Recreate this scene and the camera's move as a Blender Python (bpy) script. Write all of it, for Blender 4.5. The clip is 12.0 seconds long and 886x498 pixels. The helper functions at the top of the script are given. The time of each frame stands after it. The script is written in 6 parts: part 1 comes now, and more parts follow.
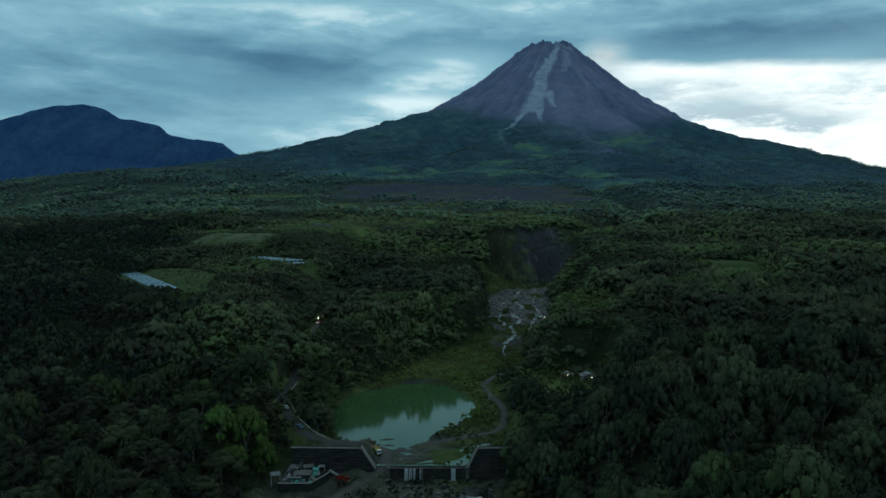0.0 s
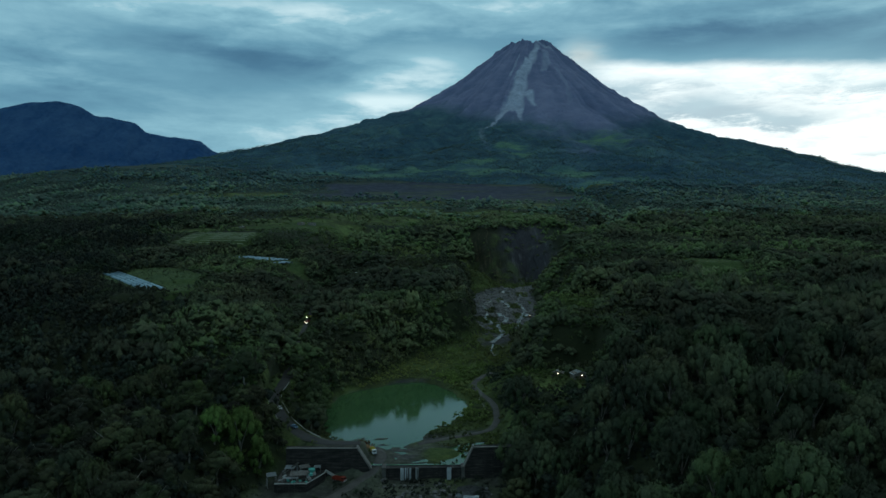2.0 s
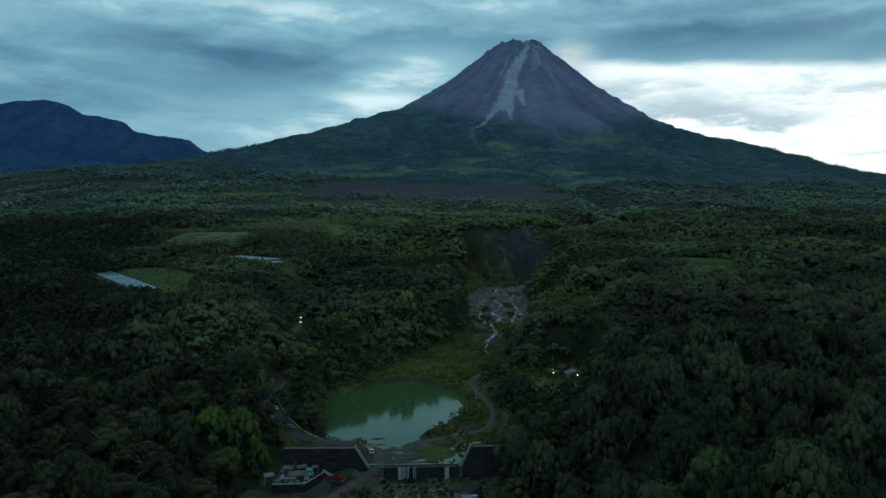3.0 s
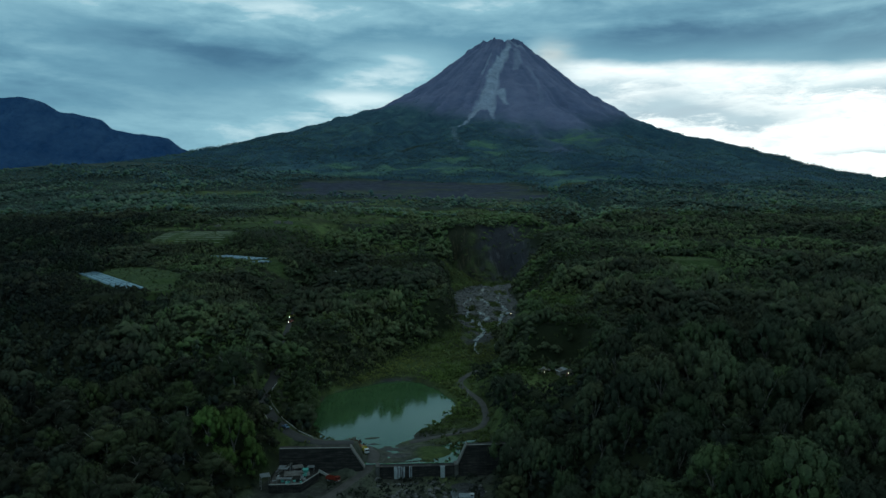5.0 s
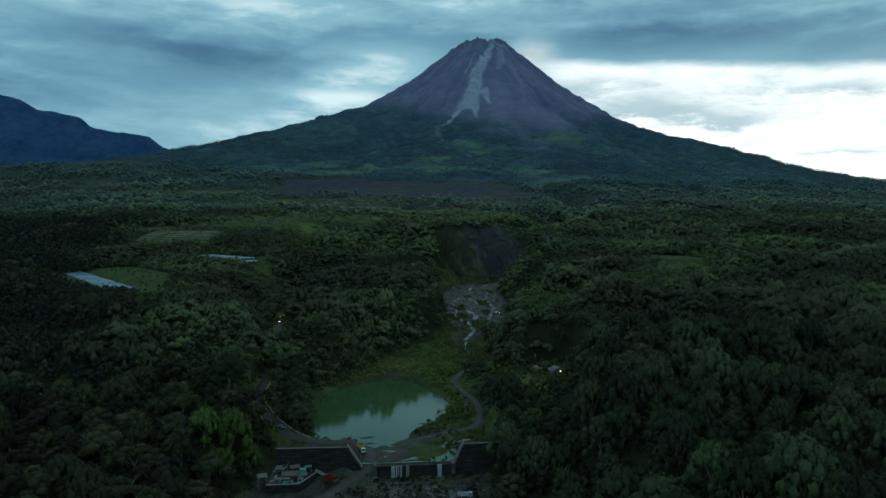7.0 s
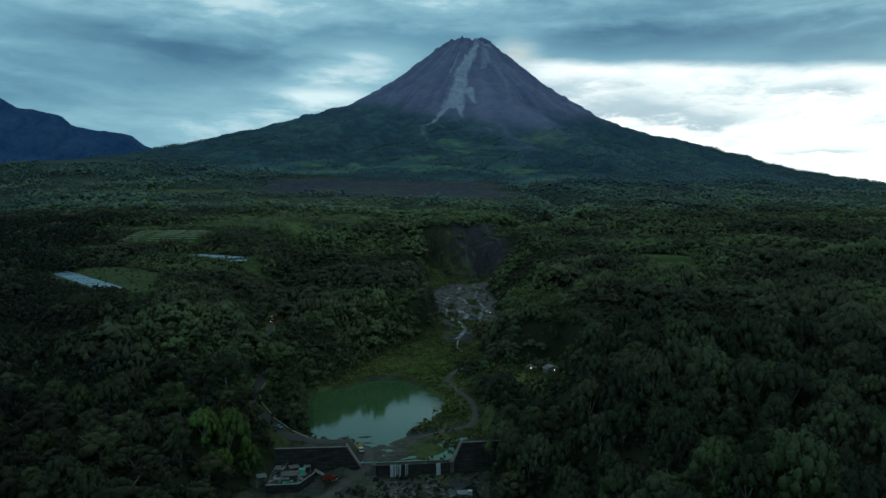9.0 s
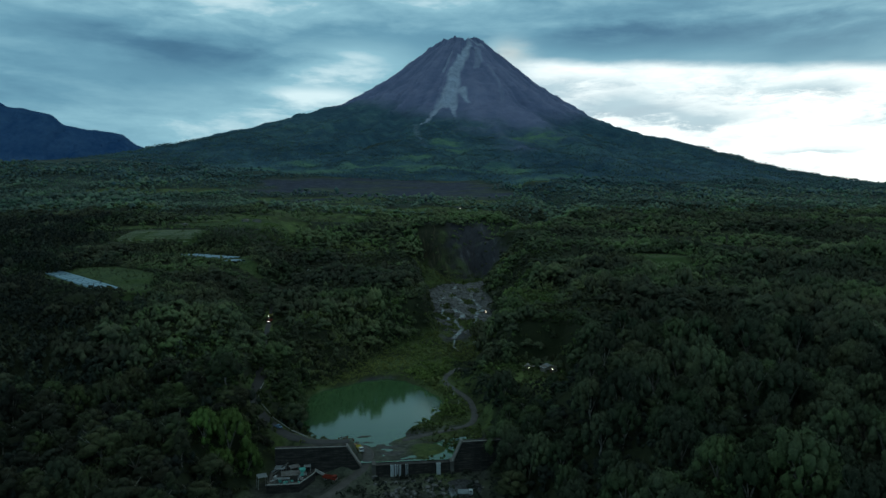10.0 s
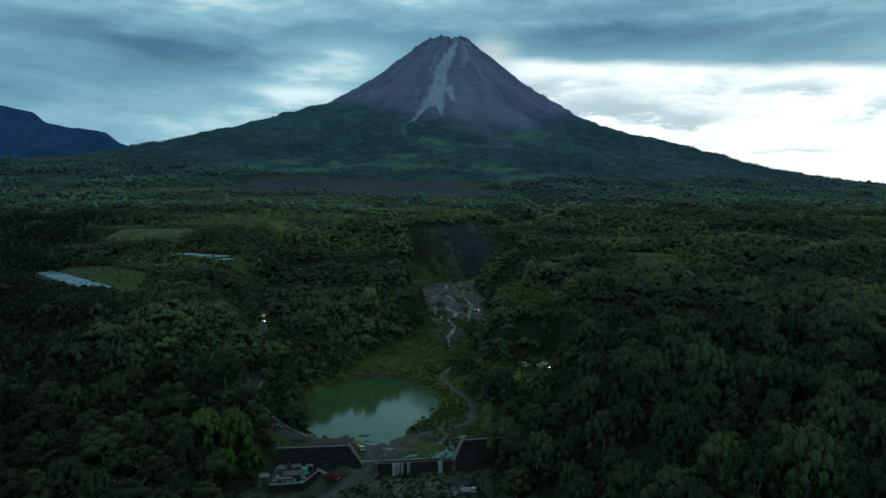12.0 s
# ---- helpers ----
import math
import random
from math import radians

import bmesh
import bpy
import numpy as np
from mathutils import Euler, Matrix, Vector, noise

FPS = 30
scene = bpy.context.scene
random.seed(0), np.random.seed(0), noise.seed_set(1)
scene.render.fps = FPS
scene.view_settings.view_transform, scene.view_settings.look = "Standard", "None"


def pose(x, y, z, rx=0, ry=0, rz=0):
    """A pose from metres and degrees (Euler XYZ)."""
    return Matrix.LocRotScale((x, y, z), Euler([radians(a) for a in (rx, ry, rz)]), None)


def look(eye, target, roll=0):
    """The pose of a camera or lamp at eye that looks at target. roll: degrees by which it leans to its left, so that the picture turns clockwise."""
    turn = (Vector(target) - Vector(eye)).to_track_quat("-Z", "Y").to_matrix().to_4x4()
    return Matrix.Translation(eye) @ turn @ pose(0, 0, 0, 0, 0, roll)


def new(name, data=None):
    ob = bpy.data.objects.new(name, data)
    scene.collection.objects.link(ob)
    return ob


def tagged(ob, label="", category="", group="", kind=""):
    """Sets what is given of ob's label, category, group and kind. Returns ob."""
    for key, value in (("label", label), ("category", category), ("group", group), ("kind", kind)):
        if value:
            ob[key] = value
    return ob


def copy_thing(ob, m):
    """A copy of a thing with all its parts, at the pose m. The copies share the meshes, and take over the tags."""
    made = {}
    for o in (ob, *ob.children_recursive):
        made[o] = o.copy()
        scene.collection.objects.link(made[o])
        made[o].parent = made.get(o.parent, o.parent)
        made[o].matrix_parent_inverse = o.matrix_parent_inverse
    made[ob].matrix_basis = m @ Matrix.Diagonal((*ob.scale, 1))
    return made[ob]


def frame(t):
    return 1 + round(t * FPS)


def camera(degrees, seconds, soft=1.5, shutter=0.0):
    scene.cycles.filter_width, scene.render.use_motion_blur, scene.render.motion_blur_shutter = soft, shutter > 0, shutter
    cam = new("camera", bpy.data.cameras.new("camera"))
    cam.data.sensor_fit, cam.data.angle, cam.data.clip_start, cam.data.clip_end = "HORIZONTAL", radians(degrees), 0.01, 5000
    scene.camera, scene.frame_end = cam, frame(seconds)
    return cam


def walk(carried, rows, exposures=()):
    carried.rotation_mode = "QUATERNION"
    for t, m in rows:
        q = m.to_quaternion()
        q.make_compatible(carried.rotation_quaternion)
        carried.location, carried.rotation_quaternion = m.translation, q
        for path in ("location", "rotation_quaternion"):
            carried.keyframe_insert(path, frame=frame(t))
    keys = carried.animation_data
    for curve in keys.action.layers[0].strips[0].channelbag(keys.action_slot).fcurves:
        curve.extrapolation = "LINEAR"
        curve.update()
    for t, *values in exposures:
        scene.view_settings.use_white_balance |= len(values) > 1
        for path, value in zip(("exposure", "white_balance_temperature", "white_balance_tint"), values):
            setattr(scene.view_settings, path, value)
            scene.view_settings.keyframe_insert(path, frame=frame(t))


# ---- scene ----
cam = camera(63.0, 12.0, soft=1.5)
# seconds, eye, pitch, yaw: a slow slide to the left while turning to the right
PATH = [
    (0.0, 0.02, -0.07, 119.99, -2.649, 0.015),
    (1.0, -3.79, -0.51, 120.36, -2.711, -0.821),
    (2.0, -7.43, -0.89, 120.65, -2.769, -1.645),
    (3.0, -10.95, -1.22, 120.88, -2.823, -2.450),
    (4.0, -14.38, -1.52, 121.07, -2.872, -3.231),
    (5.0, -17.74, -1.79, 121.23, -2.916, -3.982),
    (6.0, -21.07, -2.03, 121.36, -2.955, -4.702),
    (7.0, -24.41, -2.23, 121.47, -2.990, -5.390),
    (8.0, -27.77, -2.39, 121.58, -3.024, -6.047),
    (9.0, -31.20, -2.49, 121.68, -3.059, -6.675),
    (10.0, -34.72, -2.51, 121.77, -3.096, -7.279),
    (11.0, -38.37, -2.42, 121.85, -3.141, -7.865),
    (12.0, -42.17, -2.21, 121.91, -3.197, -8.441),
]
walk(cam, [(t, pose(x, y, z, 90 + pitch, 0, yaw)) for t, x, y, z, pitch, yaw in PATH])

# ---------------------------------------------------------------- light
SUN_AZ, SUN_EL = radians(38), radians(9)


def node_kit(tree):
    """Short-hands for building a node tree."""
    nodes, links = tree.nodes, tree.links

    def put(slot, value):
        if hasattr(value, "is_output"):
            links.new(value, slot)
        elif value is not None:
            slot.default_value = value

    def calc(op, a, b=None, c=None):
        n = nodes.new("ShaderNodeMath")
        n.operation = op
        for i, v in enumerate((a, b, c)):
            put(n.inputs[i], v)
        return n.outputs[0]

    def vcalc(op, a, b=None):
        n = nodes.new("ShaderNodeVectorMath")
        n.operation = op
        put(n.inputs[0], a)
        put(n.inputs[1], b)
        return n.outputs[0]

    def noise_tex(vector, scale, detail=4.0, rough=0.55, distort=0.0):
        n = nodes.new("ShaderNodeTexNoise")
        put(n.inputs["Vector"], vector)
        n.inputs["Scale"].default_value = scale
        n.inputs["Detail"].default_value = detail
        n.inputs["Roughness"].default_value = rough
        n.inputs["Distortion"].default_value = distort
        return n.outputs["Fac"]

    def ramp(value, stops):
        n = nodes.new("ShaderNodeValToRGB")
        put(n.inputs[0], value)
        e = n.color_ramp.elements
        while len(e) < len(stops):
            e.new(0.5)
        for i, (p, col) in enumerate(stops):
            e[i].position = p
            e[i].color = (*col, 1) if len(col) == 3 else col
        return n.outputs[0]

    def mix(fac, a, b, mode="MIX"):
        n = nodes.new("ShaderNodeMix")
        n.data_type, n.blend_type = "RGBA", mode
        put(n.inputs["Factor"], fac)
        put(n.inputs[6], (*a, 1) if isinstance(a, tuple) and len(a) == 3 else a)
        put(n.inputs[7], (*b, 1) if isinstance(b, tuple) and len(b) == 3 else b)
        return n.outputs[2]

    def span(value, lo, hi, a=0.0, b=1.0):
        n = nodes.new("ShaderNodeMapRange")
        n.interpolation_type = "SMOOTHSTEP"
        put(n.inputs[0], value)
        for i, v in enumerate((lo, hi, a, b)):
            put(n.inputs[i + 1], v)
        return n.outputs[0]

    def joined(x, y, z):
        n = nodes.new("ShaderNodeCombineXYZ")
        for i, v in enumerate((x, y, z)):
            put(n.inputs[i], v)
        return n.outputs[0]

    def split(vector):
        n = nodes.new("ShaderNodeSeparateXYZ")
        put(n.inputs[0], vector)
        return n.outputs

    def attr(name):
        n = nodes.new("ShaderNodeAttribute")
        n.attribute_name = name
        return n.outputs["Fac"]

    class Kit:
        pass

    k = Kit()
    k.nodes, k.links, k.put, k.calc, k.vcalc, k.noise_tex = nodes, links, put, calc, vcalc, noise_tex
    k.ramp, k.mix, k.span, k.joined, k.split, k.attr = ramp, mix, span, joined, split, attr
    return k


def overcast_world():
    """Dawn: a clear low sky seen through banks of stratus; a bright gap low in the east-north-east."""
    world = bpy.data.worlds.new("dawn_sky")
    scene.world = world
    world.use_nodes = True
    k = node_kit(world.node_tree)
    k.nodes.clear()
    coord = k.nodes.new("ShaderNodeTexCoord").outputs["Generated"]
    x, y, z = k.split(k.vcalc("NORMALIZE", coord))
    az = k.calc("MULTIPLY", k.calc("ARCTAN2", x, y), 57.2958)
    el = k.calc("MULTIPLY", k.calc("ARCSINE", z), 57.2958)
    sky = k.nodes.new("ShaderNodeTexSky")
    sky.sky_type, sky.sun_disc = "NISHITA", False
    sky.sun_elevation, sky.sun_rotation, sky.altitude = SUN_EL, SUN_AZ, 900
    # stratus: long soft banks that flatten towards the horizon
    p = k.joined(k.calc("MULTIPLY", az, 0.050), k.calc("MULTIPLY", k.calc("ADD", el, k.calc("MULTIPLY", az, 0.03)), 0.21), 3.1)
    big = k.noise_tex(p, 1.0, 6.0, 0.50, 0.15)
    p2 = k.joined(k.calc("MULTIPLY", az, 0.15), k.calc("MULTIPLY", el, 0.55), 7.7)
    fine = k.noise_tex(p2, 1.0, 7.0, 0.58, 0.2)

    def banks(rows, wobble):
        """Clouds of their own shape: azimuth, elevation, half-width, half-height, weight."""
        total = None
        for a0, e0, wa, we, gain in rows:
            da = k.calc("DIVIDE", k.calc("ADD", k.calc("SUBTRACT", az, a0), k.calc("MULTIPLY", wobble, 2.0)), wa)
            de = k.calc("DIVIDE", k.calc("ADD", k.calc("SUBTRACT", el, e0), wobble), we)
            d = k.calc("ADD", k.calc("MULTIPLY", da, da), k.calc("MULTIPLY", de, de))
            g = k.calc("MULTIPLY", k.calc("POWER", 2.718, k.calc("MULTIPLY", d, -1.0)), gain)
            total = g if total is None else k.calc("ADD", total, g)
        return total

    wob = k.calc("MULTIPLY", k.calc("SUBTRACT", fine, 0.5), 3.2)
    bank = banks(BANKS, wob)
    tone = k.calc("ADD", k.calc("MULTIPLY", k.calc("SUBTRACT", big, 0.5), 0.62), k.calc("MULTIPLY", k.calc("SUBTRACT", fine, 0.5), 0.62))
    tone = k.calc("ADD", k.calc("ADD", tone, 0.64), bank)
    clouds = k.ramp(tone, [(0.0, (0.044, 0.130, 0.226)), (0.30, (0.079, 0.212, 0.332)), (0.55, (0.150, 0.352, 0.478)),
                           (0.80, (0.285, 0.550, 0.665)), (1.0, (0.74, 0.95, 1.0))])
    # the gap under the deck, where the dawn comes through, with small clouds adrift in it
    slant = k.calc("ADD", el, k.calc("MULTIPLY", k.calc("SUBTRACT", az, 13.0), 0.075))
    low = k.span(k.calc("ADD", slant, k.calc("MULTIPLY", wob, 0.35)), 12.0, 11.0)
    side = k.calc("MULTIPLY", k.span(az, 9.0, 17.0), k.span(az, 75.0, 45.0))
    gap = k.calc("MULTIPLY", k.calc("MULTIPLY", low, side), k.span(el, -6.0, 0.0))
    p3 = k.joined(k.calc("MULTIPLY", az, 0.30), k.calc("MULTIPLY", el, 1.25), 1.3)
    ragged = k.calc("SUBTRACT", k.noise_tex(p3, 1.0, 8.0, 0.66, 0.3), 0.5)
    drift = k.calc("ADD", banks(GAP_CLOUDS, k.calc("ADD", k.calc("MULTIPLY", wob, 0.4), k.calc("MULTIPLY", ragged, 2.4))), k.calc("MULTIPLY", ragged, 1.7))
    gap = k.calc("MULTIPLY", gap, k.span(drift, 0.80, -0.15, 0.30, 0.90))
    bright = k.mix(gap, clouds, (1.25, 1.35, 1.33))
    plume = banks([(12.4, 12.0, 1.5, 0.9, 0.62)], k.calc("MULTIPLY", ragged, 1.2))
    bright = k.mix(plume, bright, (0.58, 0.64, 0.63))
    # overhead the deck is a plainer grey than towards the horizon
    bright = k.mix(k.span(el, 21.0, 40.0, 0.0, 0.6), bright, (0.335, 0.385, 0.375))
    clear = k.mix(1.0, sky.outputs[0], (0.03, 0.03, 0.03), "MULTIPLY")
    final = k.mix(0.93, clear, bright)
    back = k.nodes.new("ShaderNodeBackground")
    k.put(back.inputs[0], final)
    back.inputs[1].default_value = SKY_STRENGTH
    k.links.new(back.outputs[0], k.nodes.new("ShaderNodeOutputWorld").inputs[0])


SKY_STRENGTH = 1.0
GAP_CLOUDS = [(20.7, 7.9, 2.6, 0.7, 0.6), (27.1, 6.6, 3.0, 0.6, 0.75), (24.0, 7.3, 2.6, 0.5, 0.5), (33.9, 8.5, 3.2, 0.5, 0.6), (35.2, 4.3, 2.6, 0.25, 0.5), (18.2, 9.7, 3.2, 0.5, 0.3),
              (17.5, 7.4, 2.4, 0.6, 0.45), (42.0, 7.0, 4.0, 0.7, 0.6), (15.5, 9.0, 2.0, 1.2, 0.35), (21, 8.4, 6.5, 1.5, 0.30), (31, 9.6, 5, 0.9, 0.22)]
BANKS = [(-12.6, 11.3, 9.5, 1.7, -0.28), (-3, 13.4, 8, 1.0, -0.12), (30, 12.6, 15, 1.5, -0.26), (20, 12.6, 5, 0.8, -0.14), (34, 11.2, 5, 0.8, -0.12), (6, 15.2, 14, 1.2, 0.02),
         (-2.0, 9.2, 6.0, 0.8, 0.22), (0.5, 11.6, 4.5, 1.4, 0.36), (-2.5, 10.6, 5, 0.6, 0.16), (12.3, 12.2, 1.8, 1.1, 0.34), (-26, 12.0, 5, 2.0, 0.14), (-16, 15.2, 12, 0.9, 0.16), (-14, 7.2, 9, 1.2, 0.08), (-8, 5.4, 9, 1.5, 0.12),
         (-28, 8.0, 8, 2.0, -0.16), (-2.5, 8.0, 4.0, 1.0, 0.20), (-4, 7.6, 7, 1.0, 0.08), (10, 16.4, 16, 0.9, 0.14)]
overcast_world()
sun_lamp = bpy.data.lights.new("sun", "SUN")
sun_lamp.energy, sun_lamp.angle, sun_lamp.color = 0.3, radians(25), (1.0, 0.95, 0.88)
sun_way = Vector((math.sin(SUN_AZ) * math.cos(SUN_EL), math.cos(SUN_AZ) * math.cos(SUN_EL), math.sin(SUN_EL)))
new("sun", sun_lamp).matrix_world = look(sun_way * 900, (0, 0, 0))

# ---------------------------------------------------------------- materials


def material(name, build, rough=0.8, metal=0.0, spec=0.3):
    """A node material; build(kit, position) returns the colour, or (colour, height, bump distance)."""
    m = bpy.data.materials.new(name)
    m.use_nodes = True
    k = node_kit(m.node_tree)
    shader = m.node_tree.nodes["Principled BSDF"]
    position = k.nodes.new("ShaderNodeNewGeometry").outputs["Position"]
    got = build(k, position)
    colour, height, depth = got if isinstance(got, tuple) and len(got) == 3 and hasattr(got[0], "is_output") else (got, None, 0)
    k.put(shader.inputs["Base Color"], colour)
    shader.inputs["Roughness"].default_value = rough
    shader.inputs["Metallic"].default_value = metal
    shader.inputs["Specular IOR Level"].default_value = spec
    if height is not None:
        b = k.nodes.new("ShaderNodeBump")
        b.inputs["Distance"].default_value = depth
        b.inputs["Strength"].default_value = 1.0
        k.put(b.inputs["Height"], height)
        k.put(shader.inputs["Normal"], b.outputs[0])
    return m


def worn(name, a, b, scale=0.8, rough=0.8, metal=0.0, depth=0.02, spec=0.3):
    """A plain surface with stains and grain between two colours."""
    def build(k, p):
        n = k.calc("ADD", k.calc("MULTIPLY", k.noise_tex(p, scale, 5), 0.65), k.calc("MULTIPLY", k.noise_tex(p, scale * 11, 3), 0.35))
        return k.ramp(n, [(0.32, a), (0.68, b)]), k.noise_tex(p, scale * 8, 4), depth
    return material(name, build, rough, metal, spec)


def ground_look(k, p):
    near = k.calc("ADD", k.calc("MULTIPLY", k.noise_tex(p, 0.35, 6, 0.7), 0.6), k.calc("MULTIPLY", k.noise_tex(p, 0.06, 5, 0.7), 0.4))
    wide = k.noise_tex(p, 0.03, 5)
    soil = k.ramp(near, [(0.3, (0.012, 0.016, 0.008)), (0.7, (0.034, 0.042, 0.018))])
    herb = k.mix(k.span(wide, 0.40, 0.62), k.ramp(near, [(0.38, (0.020, 0.030, 0.011)), (0.60, (0.070, 0.088, 0.028))]), k.ramp(near, [(0.38, (0.044, 0.070, 0.022)), (0.60, (0.125, 0.172, 0.054))]))
    stone = k.mix(k.span(wide, 0.40, 0.62), k.ramp(near, [(0.34, (0.021, 0.021, 0.022)), (0.52, (0.060, 0.061, 0.062)), (0.66, (0.149, 0.151, 0.151))]), k.ramp(near, [(0.34, (0.022, 0.025, 0.021)), (0.66, (0.129, 0.130, 0.120))]))
    x, y, z = k.split(p)
    face = k.noise_tex(k.joined(k.calc("MULTIPLY", x, 0.16), k.calc("MULTIPLY", y, 0.012), k.calc("MULTIPLY", z, 0.03)), 1.0, 8, 0.70)
    soil_face = k.ramp(face, [(0.34, (0.009, 0.013, 0.009)), (0.45, (0.030, 0.034, 0.016)), (0.52, (0.015, 0.020, 0.012)), (0.60, (0.060, 0.052, 0.028)), (0.70, (0.082, 0.070, 0.044))])
    rock_face = k.ramp(face, [(0.34, (0.014, 0.015, 0.018)), (0.46, (0.046, 0.046, 0.052)), (0.53, (0.026, 0.027, 0.031)), (0.62, (0.076, 0.075, 0.084)), (0.72, (0.110, 0.108, 0.116))])
    scarp = k.mix(k.span(k.calc("ADD", x, k.calc("MULTIPLY", k.noise_tex(p, 0.05, 4), 40.0)), 110.0, 138.0), soil_face, rock_face)
    # ground of the far woods, blued for distance haze
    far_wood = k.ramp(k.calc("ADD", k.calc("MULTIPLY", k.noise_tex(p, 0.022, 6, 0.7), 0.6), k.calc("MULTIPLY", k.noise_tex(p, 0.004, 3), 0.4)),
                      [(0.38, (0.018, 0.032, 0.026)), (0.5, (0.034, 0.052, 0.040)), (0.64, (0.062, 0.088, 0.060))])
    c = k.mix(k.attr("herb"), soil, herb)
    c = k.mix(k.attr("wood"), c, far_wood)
    crop = k.ramp(near, [(0.36, (0.022, 0.044, 0.013)), (0.52, (0.054, 0.086, 0.026)), (0.66, (0.095, 0.118, 0.042))])
    c = k.mix(k.attr("crop"), c, crop)
    c = k.mix(k.attr("scarp"), c, scarp)
    ash = k.ramp(k.noise_tex(p, 0.05, 6, 0.7), [(0.36, (0.016, 0.022, 0.036)), (0.50, (0.032, 0.040, 0.064)), (0.60, (0.054, 0.062, 0.092)), (0.68, (0.045, 0.075, 0.050))])
    c = k.mix(k.attr("lava"), c, ash)
    c = k.mix(k.attr("stone"), c, stone)
    return c, k.calc("ADD", near, k.calc("MULTIPLY", wide, 2.0)), 0.9


def volcano_look(k, p):
    x, y, z = k.split(p)
    # rock, forest and grass colours are blued and lifted for distance haze
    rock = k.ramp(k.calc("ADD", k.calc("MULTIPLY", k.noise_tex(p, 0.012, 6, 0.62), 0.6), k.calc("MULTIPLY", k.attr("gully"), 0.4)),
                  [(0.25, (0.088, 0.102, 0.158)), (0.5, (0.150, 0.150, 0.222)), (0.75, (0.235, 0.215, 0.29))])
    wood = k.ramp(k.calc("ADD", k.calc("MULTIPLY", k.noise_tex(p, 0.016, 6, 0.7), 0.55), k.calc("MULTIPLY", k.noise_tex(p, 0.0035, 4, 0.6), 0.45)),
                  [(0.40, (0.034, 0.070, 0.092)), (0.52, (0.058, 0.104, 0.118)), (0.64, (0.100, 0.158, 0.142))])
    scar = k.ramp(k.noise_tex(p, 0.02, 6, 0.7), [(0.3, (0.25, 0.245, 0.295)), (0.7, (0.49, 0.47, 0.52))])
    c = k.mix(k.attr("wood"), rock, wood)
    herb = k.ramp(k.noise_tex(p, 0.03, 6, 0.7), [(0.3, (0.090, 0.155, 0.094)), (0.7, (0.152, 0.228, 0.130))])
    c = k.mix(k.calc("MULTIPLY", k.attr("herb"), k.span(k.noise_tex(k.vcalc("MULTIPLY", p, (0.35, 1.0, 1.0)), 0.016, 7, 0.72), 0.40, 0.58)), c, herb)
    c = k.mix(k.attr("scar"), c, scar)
    # a further blue lift over the whole cone, also haze
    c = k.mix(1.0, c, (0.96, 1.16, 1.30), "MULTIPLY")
    return c, k.calc("ADD", k.noise_tex(p, 0.02, 7, 0.7), k.calc("MULTIPLY", k.noise_tex(p, 0.1, 3), 0.3)), 22.0


def foliage(name, dark, mid, light, rough=0.8, per_object=True):
    def build(k, p):
        info = k.nodes.new("ShaderNodeObjectInfo")
        island = k.nodes.new("ShaderNodeNewGeometry").outputs["Random Per Island"]
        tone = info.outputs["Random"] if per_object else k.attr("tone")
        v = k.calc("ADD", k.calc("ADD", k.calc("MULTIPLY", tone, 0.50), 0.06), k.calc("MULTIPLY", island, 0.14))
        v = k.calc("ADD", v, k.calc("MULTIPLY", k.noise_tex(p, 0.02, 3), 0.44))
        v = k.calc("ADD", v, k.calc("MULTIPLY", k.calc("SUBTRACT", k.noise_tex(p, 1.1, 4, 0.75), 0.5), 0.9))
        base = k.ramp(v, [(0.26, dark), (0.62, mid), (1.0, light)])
        green = k.mix(1.0, base, (0.98, 1.11, 0.86), "MULTIPLY")
        brown = k.mix(1.0, base, (1.08, 0.98, 0.93), "MULTIPLY")
        patch = k.noise_tex(p, 0.016, 4, 0.6)
        hue = k.mix(k.span(patch, 0.40, 0.52), brown, k.mix(k.span(patch, 0.50, 0.60), base, green))
        hue = k.mix(1.0, hue, (1.10, 1.16, 1.27), "MULTIPLY")
        return hue, k.noise_tex(p, 1.6, 4, 0.8), 0.55
    return material(name, build, rough, 0.0, 0.08)


M_GROUND = material("hill_ground", ground_look, 0.95, 0, 0.15)
M_VOLCANO = material("hazed_volcanic_rock", volcano_look, 0.95, 0, 0.1)
# the range's blue is distance haze put into the base colour
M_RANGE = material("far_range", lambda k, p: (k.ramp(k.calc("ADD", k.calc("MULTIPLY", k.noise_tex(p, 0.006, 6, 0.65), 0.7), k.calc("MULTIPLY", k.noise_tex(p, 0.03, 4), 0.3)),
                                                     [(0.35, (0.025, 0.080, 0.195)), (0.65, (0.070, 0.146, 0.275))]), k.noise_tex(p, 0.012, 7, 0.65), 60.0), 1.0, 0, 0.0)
M_LEAF = foliage("leaf_mixed", (0.021, 0.024, 0.014), (0.042, 0.049, 0.025), (0.082, 0.098, 0.041))
M_LEAF_BAMBOO = foliage("leaf_bamboo", (0.023, 0.029, 0.017), (0.046, 0.057, 0.031), (0.092, 0.113, 0.053))
M_LEAF_FRESH = foliage("leaf_fresh", (0.040, 0.070, 0.018), (0.080, 0.130, 0.032), (0.135, 0.200, 0.050))
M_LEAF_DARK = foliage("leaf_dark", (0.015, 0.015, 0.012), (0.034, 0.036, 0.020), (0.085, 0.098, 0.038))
M_WOODS = foliage("leaf_woods", (0.030, 0.033, 0.021), (0.064, 0.073, 0.039), (0.136, 0.168, 0.068), per_object=False)
